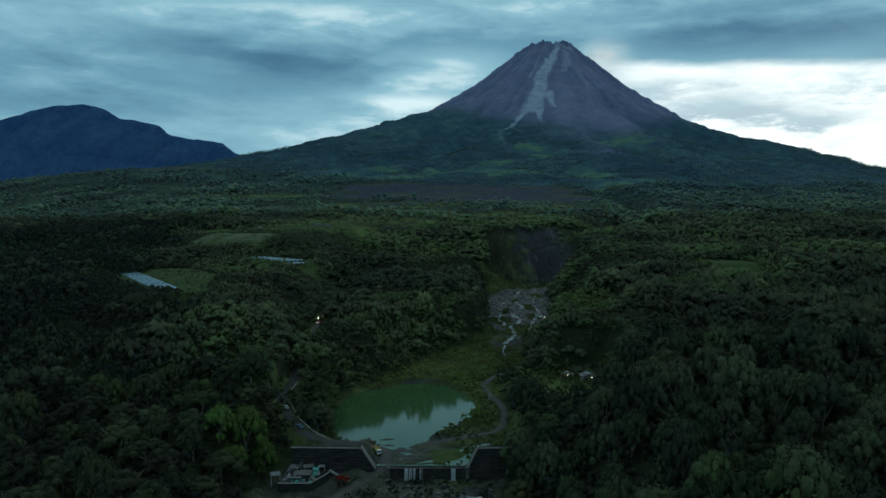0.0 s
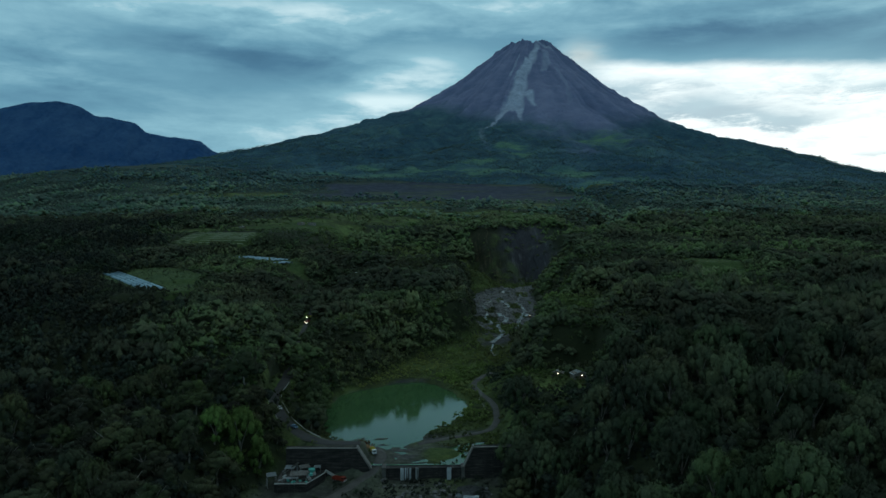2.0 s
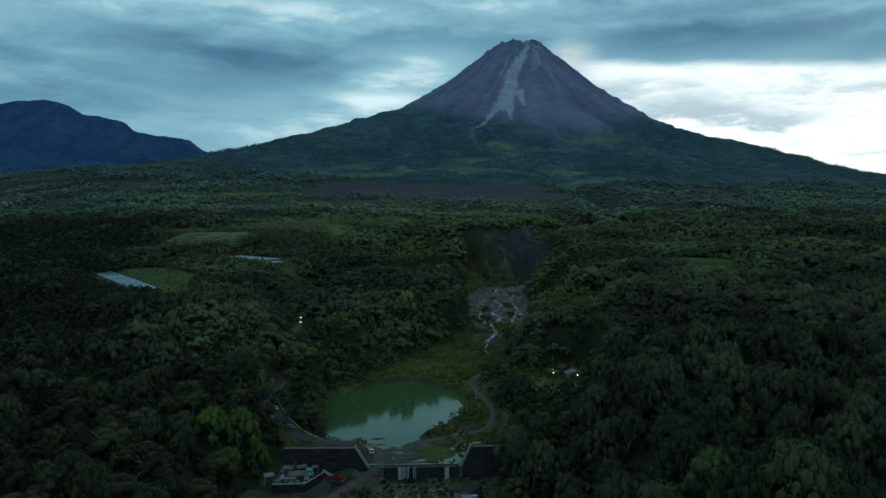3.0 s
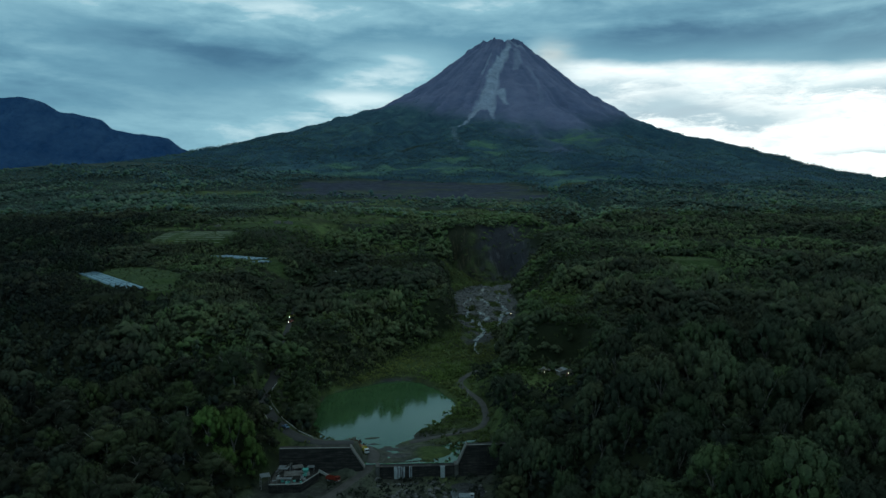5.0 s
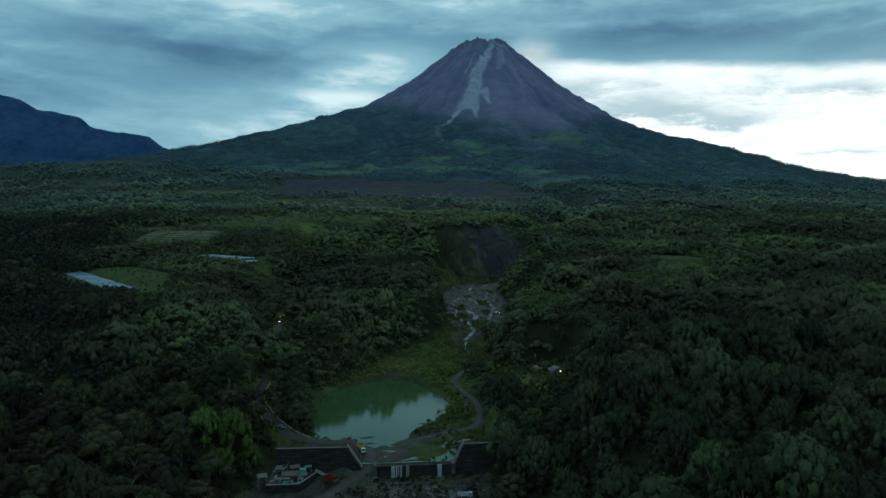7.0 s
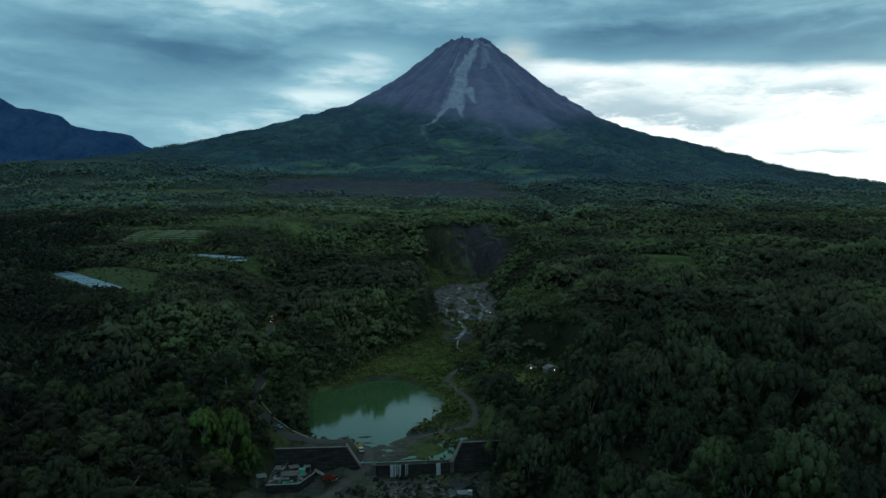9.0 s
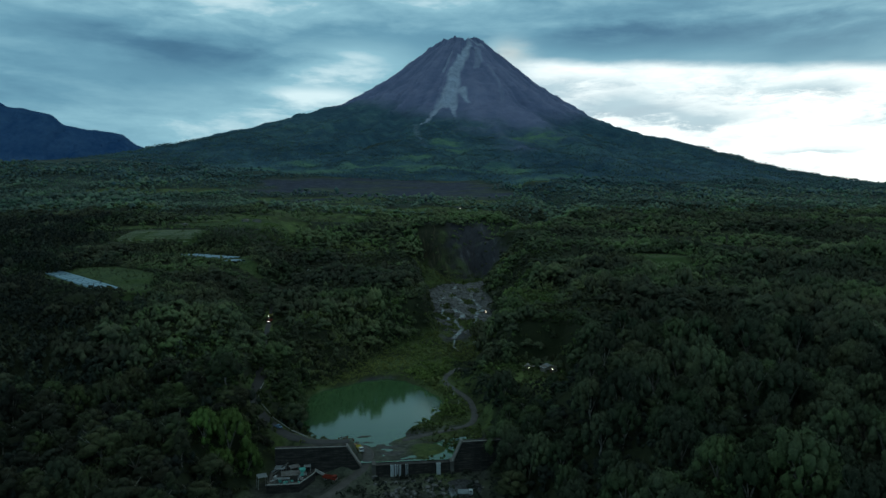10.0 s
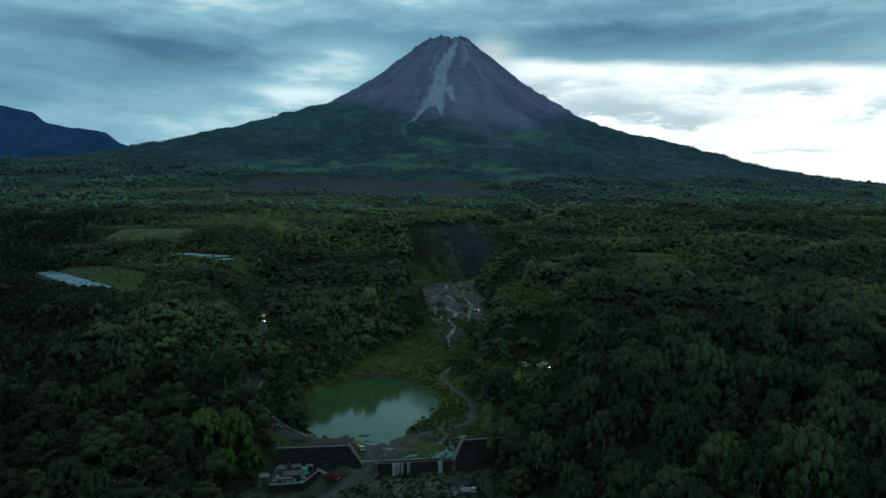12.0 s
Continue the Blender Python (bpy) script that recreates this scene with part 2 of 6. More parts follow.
# haze of distance put into the two farther woods' leaf colours
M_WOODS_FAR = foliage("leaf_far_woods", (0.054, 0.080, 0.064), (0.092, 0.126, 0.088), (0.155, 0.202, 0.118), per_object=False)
M_WOODS_HAZY = foliage("leaf_hazy_woods", (0.050, 0.084, 0.088), (0.064, 0.104, 0.100), (0.094, 0.142, 0.118), per_object=False)
# deep green of the pines, the understory and darker scrub
M_LEAF_DEEP = foliage("leaf_deep_green", (0.016, 0.019, 0.016), (0.044, 0.054, 0.034), (0.100, 0.132, 0.058), per_object=False)
M_REED = foliage("leaf_reed", (0.042, 0.052, 0.019), (0.105, 0.126, 0.040), (0.195, 0.232, 0.068), per_object=False)
M_DRY = foliage("leaf_dry", (0.07, 0.035, 0.016), (0.13, 0.065, 0.03), (0.20, 0.10, 0.05), per_object=False)
M_GRASS = foliage("scrub_leaf", (0.026, 0.028, 0.015), (0.062, 0.075, 0.028), (0.140, 0.175, 0.054), per_object=False)
M_BARK = worn("bark", (0.10, 0.09, 0.075), (0.26, 0.24, 0.21), 0.9)
M_CONCRETE = worn("weathered_concrete", (0.052, 0.050, 0.045), (0.135, 0.130, 0.118), 0.35, depth=0.05)


def masonry_look(k, p):
    """Dark stained concrete: lift bands along the wall, runs of lime and moss down it."""
    x, y, z = k.split(p)
    bands = k.noise_tex(k.joined(k.calc("MULTIPLY", x, 0.14), 0.0, k.calc("MULTIPLY", z, 1.3)), 1.0, 5, 0.7)
    runs = k.noise_tex(k.joined(k.calc("MULTIPLY", x, 0.9), k.calc("MULTIPLY", y, 0.9), k.calc("MULTIPLY", z, 0.08)), 1.0, 4, 0.65)
    grain = k.noise_tex(p, 2.4, 4)
    v = k.calc("ADD", k.calc("ADD", k.calc("MULTIPLY", bands, 0.70), k.calc("MULTIPLY", runs, 0.14)), k.calc("MULTIPLY", grain, 0.16))
    return k.ramp(v, [(0.36, (0.008, 0.008, 0.008)), (0.50, (0.028, 0.026, 0.024)), (0.60, (0.075, 0.066, 0.058)), (0.70, (0.14, 0.125, 0.11))]), grain, 0.06


M_CONCRETE_DARK = material("mossy_masonry", masonry_look, 0.85)
M_CAP = worn("pale_coping", (0.125, 0.120, 0.108), (0.25, 0.242, 0.222), 0.6)
M_ROAD = worn("ash_road", (0.045, 0.043, 0.039), (0.100, 0.096, 0.088), 0.25, depth=0.05)
M_ASPHALT = worn("old_asphalt", (0.026, 0.025, 0.024), (0.050, 0.048, 0.046), 0.3)
M_STONE = worn("river_boulder", (0.057, 0.057, 0.057), (0.213, 0.210, 0.203), 0.7, depth=0.08)
M_STEEL = worn("galvanised_steel", (0.30, 0.32, 0.33), (0.50, 0.52, 0.53), 1.2, 0.45, 0.6)
M_RUST = worn("rusty_sheet", (0.24, 0.22, 0.20), (0.50, 0.50, 0.49), 0.6, 0.6, 0.3)
M_SHEET = worn("zinc_roof_sheet", (0.38, 0.42, 0.44), (0.62, 0.66, 0.68), 0.5, 0.4, 0.3)
M_TEAL = worn("teal_paint", (0.10, 0.40, 0.34), (0.16, 0.55, 0.46), 0.9, 0.5)
M_RED = worn("red_orange_paint", (0.17, 0.026, 0.015), (0.28, 0.044, 0.025), 0.9, 0.45)
M_YELLOW = worn("yellow_paint", (0.42, 0.36, 0.06), (0.62, 0.54, 0.10), 0.9, 0.45)
M_WHITE = worn("white_paint", (0.55, 0.57, 0.58), (0.78, 0.80, 0.80), 0.9, 0.45)
M_BLUE = worn("blue_grey_paint", (0.08, 0.16, 0.26), (0.14, 0.24, 0.36), 0.9, 0.45)
M_TYRE = worn("tyre_rubber", (0.015, 0.015, 0.015), (0.03, 0.03, 0.03), 3, 0.85)
M_GLASS = worn("tinted_glass", (0.012, 0.016, 0.02), (0.02, 0.026, 0.03), 1, 0.08, 0.0, 0.0, 0.6)
M_PLASTIC = worn("greenhouse_film", (0.085, 0.17, 0.22), (0.19, 0.31, 0.37), 0.12, 0.35, 0.0, 0.02, 0.5)
M_MULCH = worn("mulch_film", (0.17, 0.19, 0.12), (0.36, 0.38, 0.27), 0.15, 0.5)
M_WALL = worn("painted_block_wall", (0.28, 0.28, 0.26), (0.52, 0.51, 0.48), 0.5)
M_TILE = worn("clay_roof_tile", (0.10, 0.055, 0.04), (0.20, 0.11, 0.08), 0.8)


def glowing(name, colour, power):
    m = bpy.data.materials.new(name)
    m.use_nodes = True
    s = m.node_tree.nodes["Principled BSDF"]
    s.inputs["Emission Color"].default_value = (*colour, 1)
    s.inputs["Emission Strength"].default_value = power
    return m


M_LAMP = glowing("lit_headlight", (1.0, 0.93, 0.78), 12.0)
M_BULB = glowing("lit_bulb", (1.0, 0.85, 0.6), 5.0)


def water_material():
    m = bpy.data.materials.new("green_pond_water")
    m.use_nodes = True
    k = node_kit(m.node_tree)
    s = m.node_tree.nodes["Principled BSDF"]
    p = k.nodes.new("ShaderNodeNewGeometry").outputs["Position"]
    k.put(s.inputs["Base Color"], k.ramp(k.noise_tex(p, 0.03, 4), [(0.3, (0.038, 0.094, 0.036)), (0.7, (0.056, 0.122, 0.048))]))
    s.inputs["Roughness"].default_value = 0.06
    s.inputs["IOR"].default_value = 1.33
    s.inputs["Specular IOR Level"].default_value = 0.50
    b = k.nodes.new("ShaderNodeBump")
    b.inputs["Distance"].default_value = 0.012
    k.put(b.inputs["Height"], k.noise_tex(p, 0.9, 3))
    k.put(s.inputs["Normal"], b.outputs[0])
    return m


M_WATER = water_material()
M_WATER_DARK = worn("dark_river_water", (0.040, 0.044, 0.044), (0.085, 0.090, 0.092), 0.4, 0.22, 0.0, 0.02, 0.5)
# bright reflection on the stream threads is put into a pale base colour
M_STREAM = worn("pale_stream_water", (0.101, 0.100, 0.086), (0.291, 0.280, 0.245), 0.25, 0.2, 0.0, 0.05, 0.5)
M_FOAM = worn("falling_water", (0.45, 0.50, 0.52), (0.75, 0.80, 0.82), 1.2, 0.4)

# ---------------------------------------------------------------- the lie of the land
PEAK_X, PEAK_Y = 625.0, 4300.0


def lattice(ix, iy, seed):
    n = (ix * 374761393 + iy * 668265263 + seed * 974634777) & 0x7FFFFFFF
    n = ((n ^ (n >> 13)) * 1274126177) & 0x7FFFFFFF
    return ((n ^ (n >> 16)) & 0xFFFF) / 65535.0


def value_noise(x, y, seed=0):
    ix, iy = np.floor(x).astype(np.int64), np.floor(y).astype(np.int64)
    fx, fy = x - ix, y - iy
    fx, fy = fx * fx * (3 - 2 * fx), fy * fy * (3 - 2 * fy)
    a, b = lattice(ix, iy, seed), lattice(ix + 1, iy, seed)
    c, d = lattice(ix, iy + 1, seed), lattice(ix + 1, iy + 1, seed)
    return (a + (b - a) * fx) * (1 - fy) + (c + (d - c) * fx) * fy


def fbm(x, y, seed=0, octaves=5):
    total, amp, norm = 0.0, 1.0, 0.0
    for i in range(octaves):
        total = total + amp * value_noise(x * 2 ** i + 17.3 * i, y * 2 ** i - 9.1 * i, seed + i)
        norm += amp
        amp *= 0.5
    return total / norm - 0.5


def smooth(v, lo, hi):
    t = np.clip((v - lo) / (hi - lo), 0, 1)
    return t * t * (3 - 2 * t)


RADII = np.arange(0, 9000, 10.0)


def profile(stops, blur=9):
    z = np.interp(RADII, [s[0] for s in stops], [s[1] for s in stops])
    k = np.ones(2 * blur + 1) / (2 * blur + 1)
    soft = np.convolve(np.pad(z, blur, mode="edge"), k, mode="valid")
    return np.where(RADII < 150, z, soft)


# height above the river over the distance from the summit: towards the valley, and along either flank
FRONT = profile([(0, 1112), (60, 1124), (130, 1106), (220, 1050), (400, 925), (588, 810), (760, 715), (1000, 585), (1250, 480), (1500, 392), (1800, 308), (2050, 245), (2250, 205),
                 (2600, 163), (3028, 124), (3250, 103), (3450, 84), (3640, 70), (3800, 56), (3950, 44), (4100, 36), (4400, 26), (5200, -20), (8900, -200)])
LEFT = profile([(0, 1112), (60, 1124), (130, 1106), (252, 1026), (420, 885), (588, 767), (740, 698), (891, 649), (1260, 529), (1597, 439), (1800, 394), (2100, 320), (2840, 250), (3500, 170), (4500, 90), (6000, 10), (8900, -100)])
RIGHT = profile([(0, 1112), (60, 1124), (130, 1106), (210, 1046), (420, 858), (600, 731), (756, 639), (925, 548), (1093, 503), (1429, 413), (1765, 299), (1993, 249), (2400, 201), (2900, 178), (3500, 160), (4500, 90), (6000, 10), (8900, -100)])


def hill(x, y):
    """The slope of the volcano and its apron, without the gorge."""
    dx, dy = x - PEAK_X, PEAK_Y - y
    r = np.hypot(dx, dy)
    ang = np.degrees(np.arctan2(np.abs(dx), dy))
    w = smooth(ang, 10, 50) * (1 - smooth(r, 2500, 3500))
    side = np.where(dx < 0, np.interp(r, RADII, LEFT), np.interp(r, RADII, RIGHT))
    return np.interp(r, RADII, FRONT) * (1 - w) + side * w


# the gorge: y, left foot, right foot, floor height
GORGE = np.array([(-400, -90, 30, -14), (150, -84, 36, -4), (300, -80, 27, 0), (323, -74, 26, 0.3), (326, -68, 30, 4.9), (345, -60, 34, 5.6), (372, -57, 38, 6.2), (405, -63, 42, 6.4),
                  (436, -65, 44, 6.6), (466, -55, 46, 7.0), (492, -40, 54, 7.4), (540, -20, 58, 9), (590, 16, 72, 11.5), (622, 38, 84, 13), (650, 45, 94, 14.5), (710, 44, 103, 18), (790, 45, 114, 23),
                  (870, 58, 130, 27), (910, 44, 136, 30), (932, 10, 138, 37), (1000, -30, 138, 78), (1050, -40, 140, 97), (1090, -40, 140, 112), (1200, 0, 150, 170)])
POND = [(-42, 356), (-52, 368), (-59, 392), (-62, 420), (-60, 446), (-51, 463), (-35, 473), (-25, 487), (-9, 491), (3, 480), (10, 460), (18, 438), (17, 416), (9, 396), (-3, 379), (-11, 362), (-20, 352), (-32, 350)]
ROAD_HIGH = [(-36, 329.5, 14.9), (-52, 331, 14.9), (-66, 343, 15.4), (-76.5, 360, 17), (-86, 384, 19), (-89.5, 399, 20.5), (-88, 416, 22.5), (-90, 470, 28), (-95, 520, 33), (-97.5, 572, 38), (-101, 625, 44.5)]
ROAD_YARD = [(-56, 285, 0.6), (-47, 298, 1.0), (-39, 311, 1.8), (-31.5, 321, 3.6), (-27.5, 331, 5.9), (-27, 340, 6.2), (-31, 349, 6.2)]
ROAD_LOW = [(-10, 355, 6.0), (0, 360, 6.3), (13, 366, 6.6), (27, 374, 7.0), (33.5, 391, 7.6), (34.5, 421, 8.4), (28, 448, 9.2), (26, 466, 9.6), (32, 484, 9.8), (41, 500, 9.6)]
# small fields, and gaps cleared for the camera's view: centre, half-lengths, turn
FIELDS = [(-246, 632, 34, 102, 32), (-240, 672, 20, 74, 32), (-190, 1000, 55, 36, 10), (70, 408, 27, 50, 0), (-95, 551, 10, 27, 0), (-90, 526, 7, 22, -10), (-262, 908, 50, 44, 0), (-178, 790, 26, 62, 43), (268, 672, 26, 40, 0), (268, 695, 24, 26, 10), (122, 598, 21, 15, 0), (116, 568, 14, 30, -11), (-250, 640, 34, 44, 20), (-176, 792, 36, 28, 10), (-165, 1060, 38, 22, 10),
          (-30, 600, 22, 12, 15), (10, 640, 12, 10, 0), (-40, 1150, 60, 20, 5), (150, 1235, 50, 30, 0), (-420, 1250, 60, 20, 5), (-245, 1020, 30, 18, 0)]
# green islands in the boulder bed, and mud bars at the pond's lower end: centre, half-lengths
ISLANDS = [(56, 702, 13, 14), (73, 656, 19, 24), (90, 768, 8, 14), (108, 840, 7, 12), (90, 715, 8, 15), (63, 745, 6, 11), (78, 805, 6, 12)]
BARS = [(-30, 365, 5.5, 2.0), (-26, 356, 6.0, 1.8), (-17.5, 347, 5.0, 1.7), (-16, 337.5, 6.0, 2.4), (2, 386, 4.5, 2.0), (-2, 364, 8.0, 4.5), (9, 372, 11.0, 4.0), (-38, 360, 5.0, 5.0)]


# level places cut into the slope: centre, half-lengths, turn, height
# the last two lower the ground to open the camera's view
PADS = [(-250, 630, 38, 104, 32, 63.0), (-236, 676, 16, 70, 32, 66.5), (-186, 806, 28, 48, 43, 70.5), (268, 695, 26, 26, 10, 76), (123, 600, 20, 15, 0, 49.5), (158, 1272, 30, 30, 0, 123), (71, 406, 24, 46, 0, 20.5), (110, 529, 15, 56, -11.5, 47.0)]


RAVINE = [(470, 2400, 0), (430, 2050, 0), (420, 1750, 0), (395, 1500, 0), (330, 1250, 0), (250, 1100, 0), (170, 1010, 0), (135, 940, 0)]


def levelled(x, y, z):
    for cx, cy, a, b, turn, high in PADS:
        c, s = math.cos(radians(turn)), math.sin(radians(turn))
        u, v = np.abs((x - cx) * c + (y - cy) * s) - a, np.abs(-(x - cx) * s + (y - cy) * c) - b
        k = smooth(np.maximum(u, v), 44 if high == 70.5 else 18, 0)
        z = z * (1 - k) + high * k
    return z


def to_line(x, y, line):
    """Distance in plan to a polyline, and its height at the nearest place."""
    best, high = np.full(np.shape(x), 1e9), np.zeros(np.shape(x))
    for (ax, ay, az), (bx, by, bz) in zip(line[:-1], line[1:]):
        lx, ly = bx - ax, by - ay
        t = np.clip(((x - ax) * lx + (y - ay) * ly) / (lx * lx + ly * ly), 0, 1)
        d = np.hypot(x - ax - t * lx, y - ay - t * ly)
        closer = d < best
        best, high = np.where(closer, d, best), np.where(closer, az + t * (bz - az), high)
    return best, high


def to_pond(x, y):
    """Signed distance to the pond's outline: negative in the water."""
    inside, best = np.zeros(np.shape(x), bool), np.full(np.shape(x), 1e9)
    for (ax, ay), (bx, by) in zip(POND, POND[1:] + POND[:1]):
        lx, ly = bx - ax, by - ay
        t = np.clip(((x - ax) * lx + (y - ay) * ly) / (lx * lx + ly * ly), 0, 1)
        best = np.minimum(best, np.hypot(x - ax - t * lx, y - ay - t * ly))
        cross = ((ay > y) != (by > y)) & (x < lx * (y - ay) / (ly if ly else 1e-9) + ax)
        inside ^= cross
    return np.where(inside, -best, best)


def in_fields(x, y):
    m = np.zeros(np.shape(x))
    for cx, cy, a, b, turn in FIELDS:
        c, s = math.cos(radians(turn)), math.sin(radians(turn))
        u, v = (x - cx) * c + (y - cy) * s, -(x - cx) * s + (y - cy) * c
        d = np.sqrt((u / a) ** 2 + (v / b) ** 2) + 0.5 * fbm(x / 25, y / 25, 91, 3)
        m = np.maximum(m, smooth(d, 1.1, 0.9))
    return m


def gravel(x, y):
    """How far the river bed is bare boulders."""
    g = smooth(y + 210 * fbm(x / 15, y / 30, 77, 4) + 0.5 * (x - 60), 585, 655) * smooth(y - 0.85 * (x - 50) + 14 * fbm(x / 9, y / 9, 80, 3), 846, 836) * smooth(y, 914, 904)
    for ix, iy, ia, ib in ISLANDS:
        g = g * (1 - smooth(np.hypot((x - ix) / ia, (y - iy) / ib) + 1.2 * fbm(x / 9, y / 9, 78, 3), 1.15, 0.85))
    return g


def bank_gap(x, y, rear=30):
    """Distance out from the nearest terrace."""
    best = np.full(np.shape(x), 1e3)
    for cx, cy, a, b, turn, high in PADS[:6]:
        c, s = math.cos(radians(turn)), math.sin(radians(turn))
        # ground behind a terrace, seen from the camera, counts as farther out
        best = np.minimum(best, np.maximum(np.abs((x - cx) * c + (y - cy) * s) - a, np.abs(-(x - cx) * s + (y - cy) * c) - b) + rear * smooth(y - cy + 0.4 * (x - cx), 10, 50))
    return best


def feet(y):
    left, right, floor = [np.interp(y, GORGE[:, 0], GORGE[:, i]) for i in (1, 2, 3)]
    k = smooth(y, 490, 560)
    return left + 26 * k * fbm(y / 46, y * 0 + 3.3, 111, 3), right + 24 * k * fbm(y / 40, y * 0 + 8.1, 112, 3), floor


def ground_z(x, y, detail=True):
    x, y = np.asarray(x, float), np.asarray(y, float)
    z = hill(x, y)
    z = z - 20 * smooth(x, -75, -120) * (1 - smooth(y, 395, 520)) * smooth(y, -200, 100)
    r = np.hypot(x - PEAK_X, PEAK_Y - y)
    if detail:
        rough = 1 - smooth(r, 2600, 1700)
        calm = 1 - 0.80 * smooth(y, 880, 1250)
        z = z + 20 * fbm(x / 170, y / 170, 5) * rough * calm + 26 * fbm(x / 800, y / 800, 6, 3) * smooth(4300 - r, 300, 1500) * rough * calm
        d, _ = to_line(x, y, RAVINE)
        z = z - 24 * np.exp(-((d + 14 * fbm(x / 50, y / 50, 131, 3)) / 30) ** 2) * smooth(y, 930, 1010) * rough
        ribs = 1 - 2 * np.abs(value_noise(np.arctan2(x - PEAK_X, PEAK_Y - y) * 26 + 1.2 * fbm(x / 400, y / 400, 132, 3), r / 1600, 133) - 0.5)
        z = z + 5 * (ribs - 0.68) * rough * smooth(y, 1050, 1350)
    # the shelf beside the gorge lies lower than the farm terraces
    z = z - np.interp(y, [480, 520, 560, 800, 980, 1060, 1120], [0, 16, 21, 25, 24, 14, 0]) * smooth(x, -155, -105) * smooth(x, 75, 45)
    z = z + 15 * smooth(y, 745, 950) * smooth(y, 1500, 1150) * smooth(x, -80, -190)
    left, right, floor = feet(y)
    # the western half of the head wall ends on a lower shelf
    shelf = np.interp(y, [845, 868, 925, 962, 1000, 1050, 1095, 1120], [26, 32, 60, 73, 77, 84, 108, 120])
    floor = floor + smooth(x - 0.45 * np.clip(920 - y, 0, 80), 88, 50) * smooth(y, 840, 848) * smooth(y, 1120, 1100) * (shelf - floor)
    jag = 9 * fbm(x / 30, y / 30, 21, 4) if detail else 0
    out = np.maximum(np.maximum(left - x, x - right), 0)
    wall = floor + np.maximum(out + jag * smooth(out, 2, 14), 0) * np.where(x < left, np.interp(y, [430, 560, 600, 625, 720, 800, 900], [0.92, 0.95, 1.4, 2.6, 2.4, 1.7, 1.25]), 0.80 + 0.45 * smooth(y, 450, 520))
    cut = np.minimum(z, wall)
    z = np.where(y < 1200, cut, z)
    # a dark cleft and ribs in the head wall
    if detail:
        face = smooth(y, 905, 940) * smooth(y, 1050, 1000) * smooth(out, 60, 20)
        z = z - face * (24 * np.exp(-((x - 62 - 0.10 * (y - 950)) / 9.0) ** 2) + 26 * (fbm(x / 13, y / 120, 121, 4) + 0.1) + 12 * fbm(x / 10, y / 10, 122, 3))
    on_floor = 1 - smooth(out, 0, 5)
    if detail:
        z = z + on_floor * (1.6 * fbm(x / 14, y / 14, 33, 4) + 1.2 * fbm(x / 40, y / 40, 34, 2)) * smooth(y, 1000, 700)
    z = levelled(x, y, z)
    # pond bed, and the shallow tongue that runs to the spillway
    d = to_pond(x, y) + 7.5 * fbm(x / 12, y / 12, 41, 5)
    behind = smooth(y, 326.5, 328)
    z = np.where((y > 300) & (y < 520), z - behind * on_floor * (4.2 * smooth(d, 4.5, -3.5)), z)
    tongue = smooth(np.abs(x + 12), 17, 10) * smooth(y, 362, 350) * behind
    z = z * (1 - tongue) + tongue * (5.70 + 1.9 * fbm(x / 8, y / 4, 43, 4))
    bowl = smooth(np.hypot((x - 1) / 9.5, (y - 341) / 8), 1.15, 0.7) * behind
    z = z * (1 - bowl) + bowl * 6.6
    for line, half in ((ROAD_HIGH, 4.2), (ROAD_YARD, 2.8), (ROAD_LOW, 2.8)):
        dist, high = to_line(x, y, line)
        k = smooth(dist, half + 5.0 + (26 * smooth(y, 440, 510) if half > 4 else 0), half)
        z = z * (1 - k) + (high - 0.1) * k
    for bx, by, ba, bb in BARS:
        k = smooth(np.hypot((x - bx) / ba, (y - by) / bb) + 1.1 * fbm(x / 5, y / 3, 46, 3), 1.15, 0.7)
        z = np.where(z < 5.72, z * (1 - k) + k * 5.72, z)
    # a pool below the dam
    z = z - 1.6 * smooth(np.hypot((x - 14) / 8, (y - 307) / 15) + 0.5 * fbm(x / 6, y / 6, 45, 2), 1.1, 0.6)
    # the yard of the stone works below the dam
    yard = smooth(np.maximum(np.abs(x + 62) - 11, np.abs(y - 313) - 9), 3, 0)
    z = z * (1 - yard) + yard * 1.4
    return z


def mesh_object(name, verts, faces, mat, attrs=None, shade=False, parent=None, normals=None):
    """A mesh from arrays; faces: one array (n, 3) or (n, 4); normals: soft ones, one for each vertex."""
    verts, faces = np.asarray(verts, np.float32), np.asarray(faces, np.int32)
    me = bpy.data.meshes.new(name)
    n, m = faces.shape
    me.vertices.add(len(verts))
    me.vertices.foreach_set("co", verts.ravel())
    me.loops.add(n * m)
    me.loops.foreach_set("vertex_index", faces.ravel())
    me.polygons.add(n)
    me.polygons.foreach_set("loop_start", np.arange(n, dtype=np.int32) * m)
    me.polygons.foreach_set("use_smooth", np.full(n, shade))
    for key, values in (attrs or {}).items():
        a = me.attributes.new(key, "FLOAT", "POINT")
        a.data.foreach_set("value", np.asarray(values, np.float32).ravel())
    me.update(calc_edges=True)
    if normals is not None:
        me.normals_split_custom_set_from_vertices(np.asarray(normals, np.float32))
    me.materials.append(mat)
    ob = new(name, me)
    ob.parent = parent
    return ob


def steps(stops):
    """Coordinates with a given step from place to place."""
    out, at = [stops[0][0]], stops[0][0]
    for (a, sa), (b, sb) in zip(stops[:-1], stops[1:]):
        while at < b - 1e-6:
            at += sa + (sb - sa) * (at - a) / (b - a)
            out.append(at)
    return np.array(out)


def grid_faces(nx, ny):
    i = (np.arange(ny - 1)[:, None] * nx + np.arange(nx - 1)[None, :]).ravel()
    return np.stack([i, i + 1, i + 1 + nx, i + nx], 1)


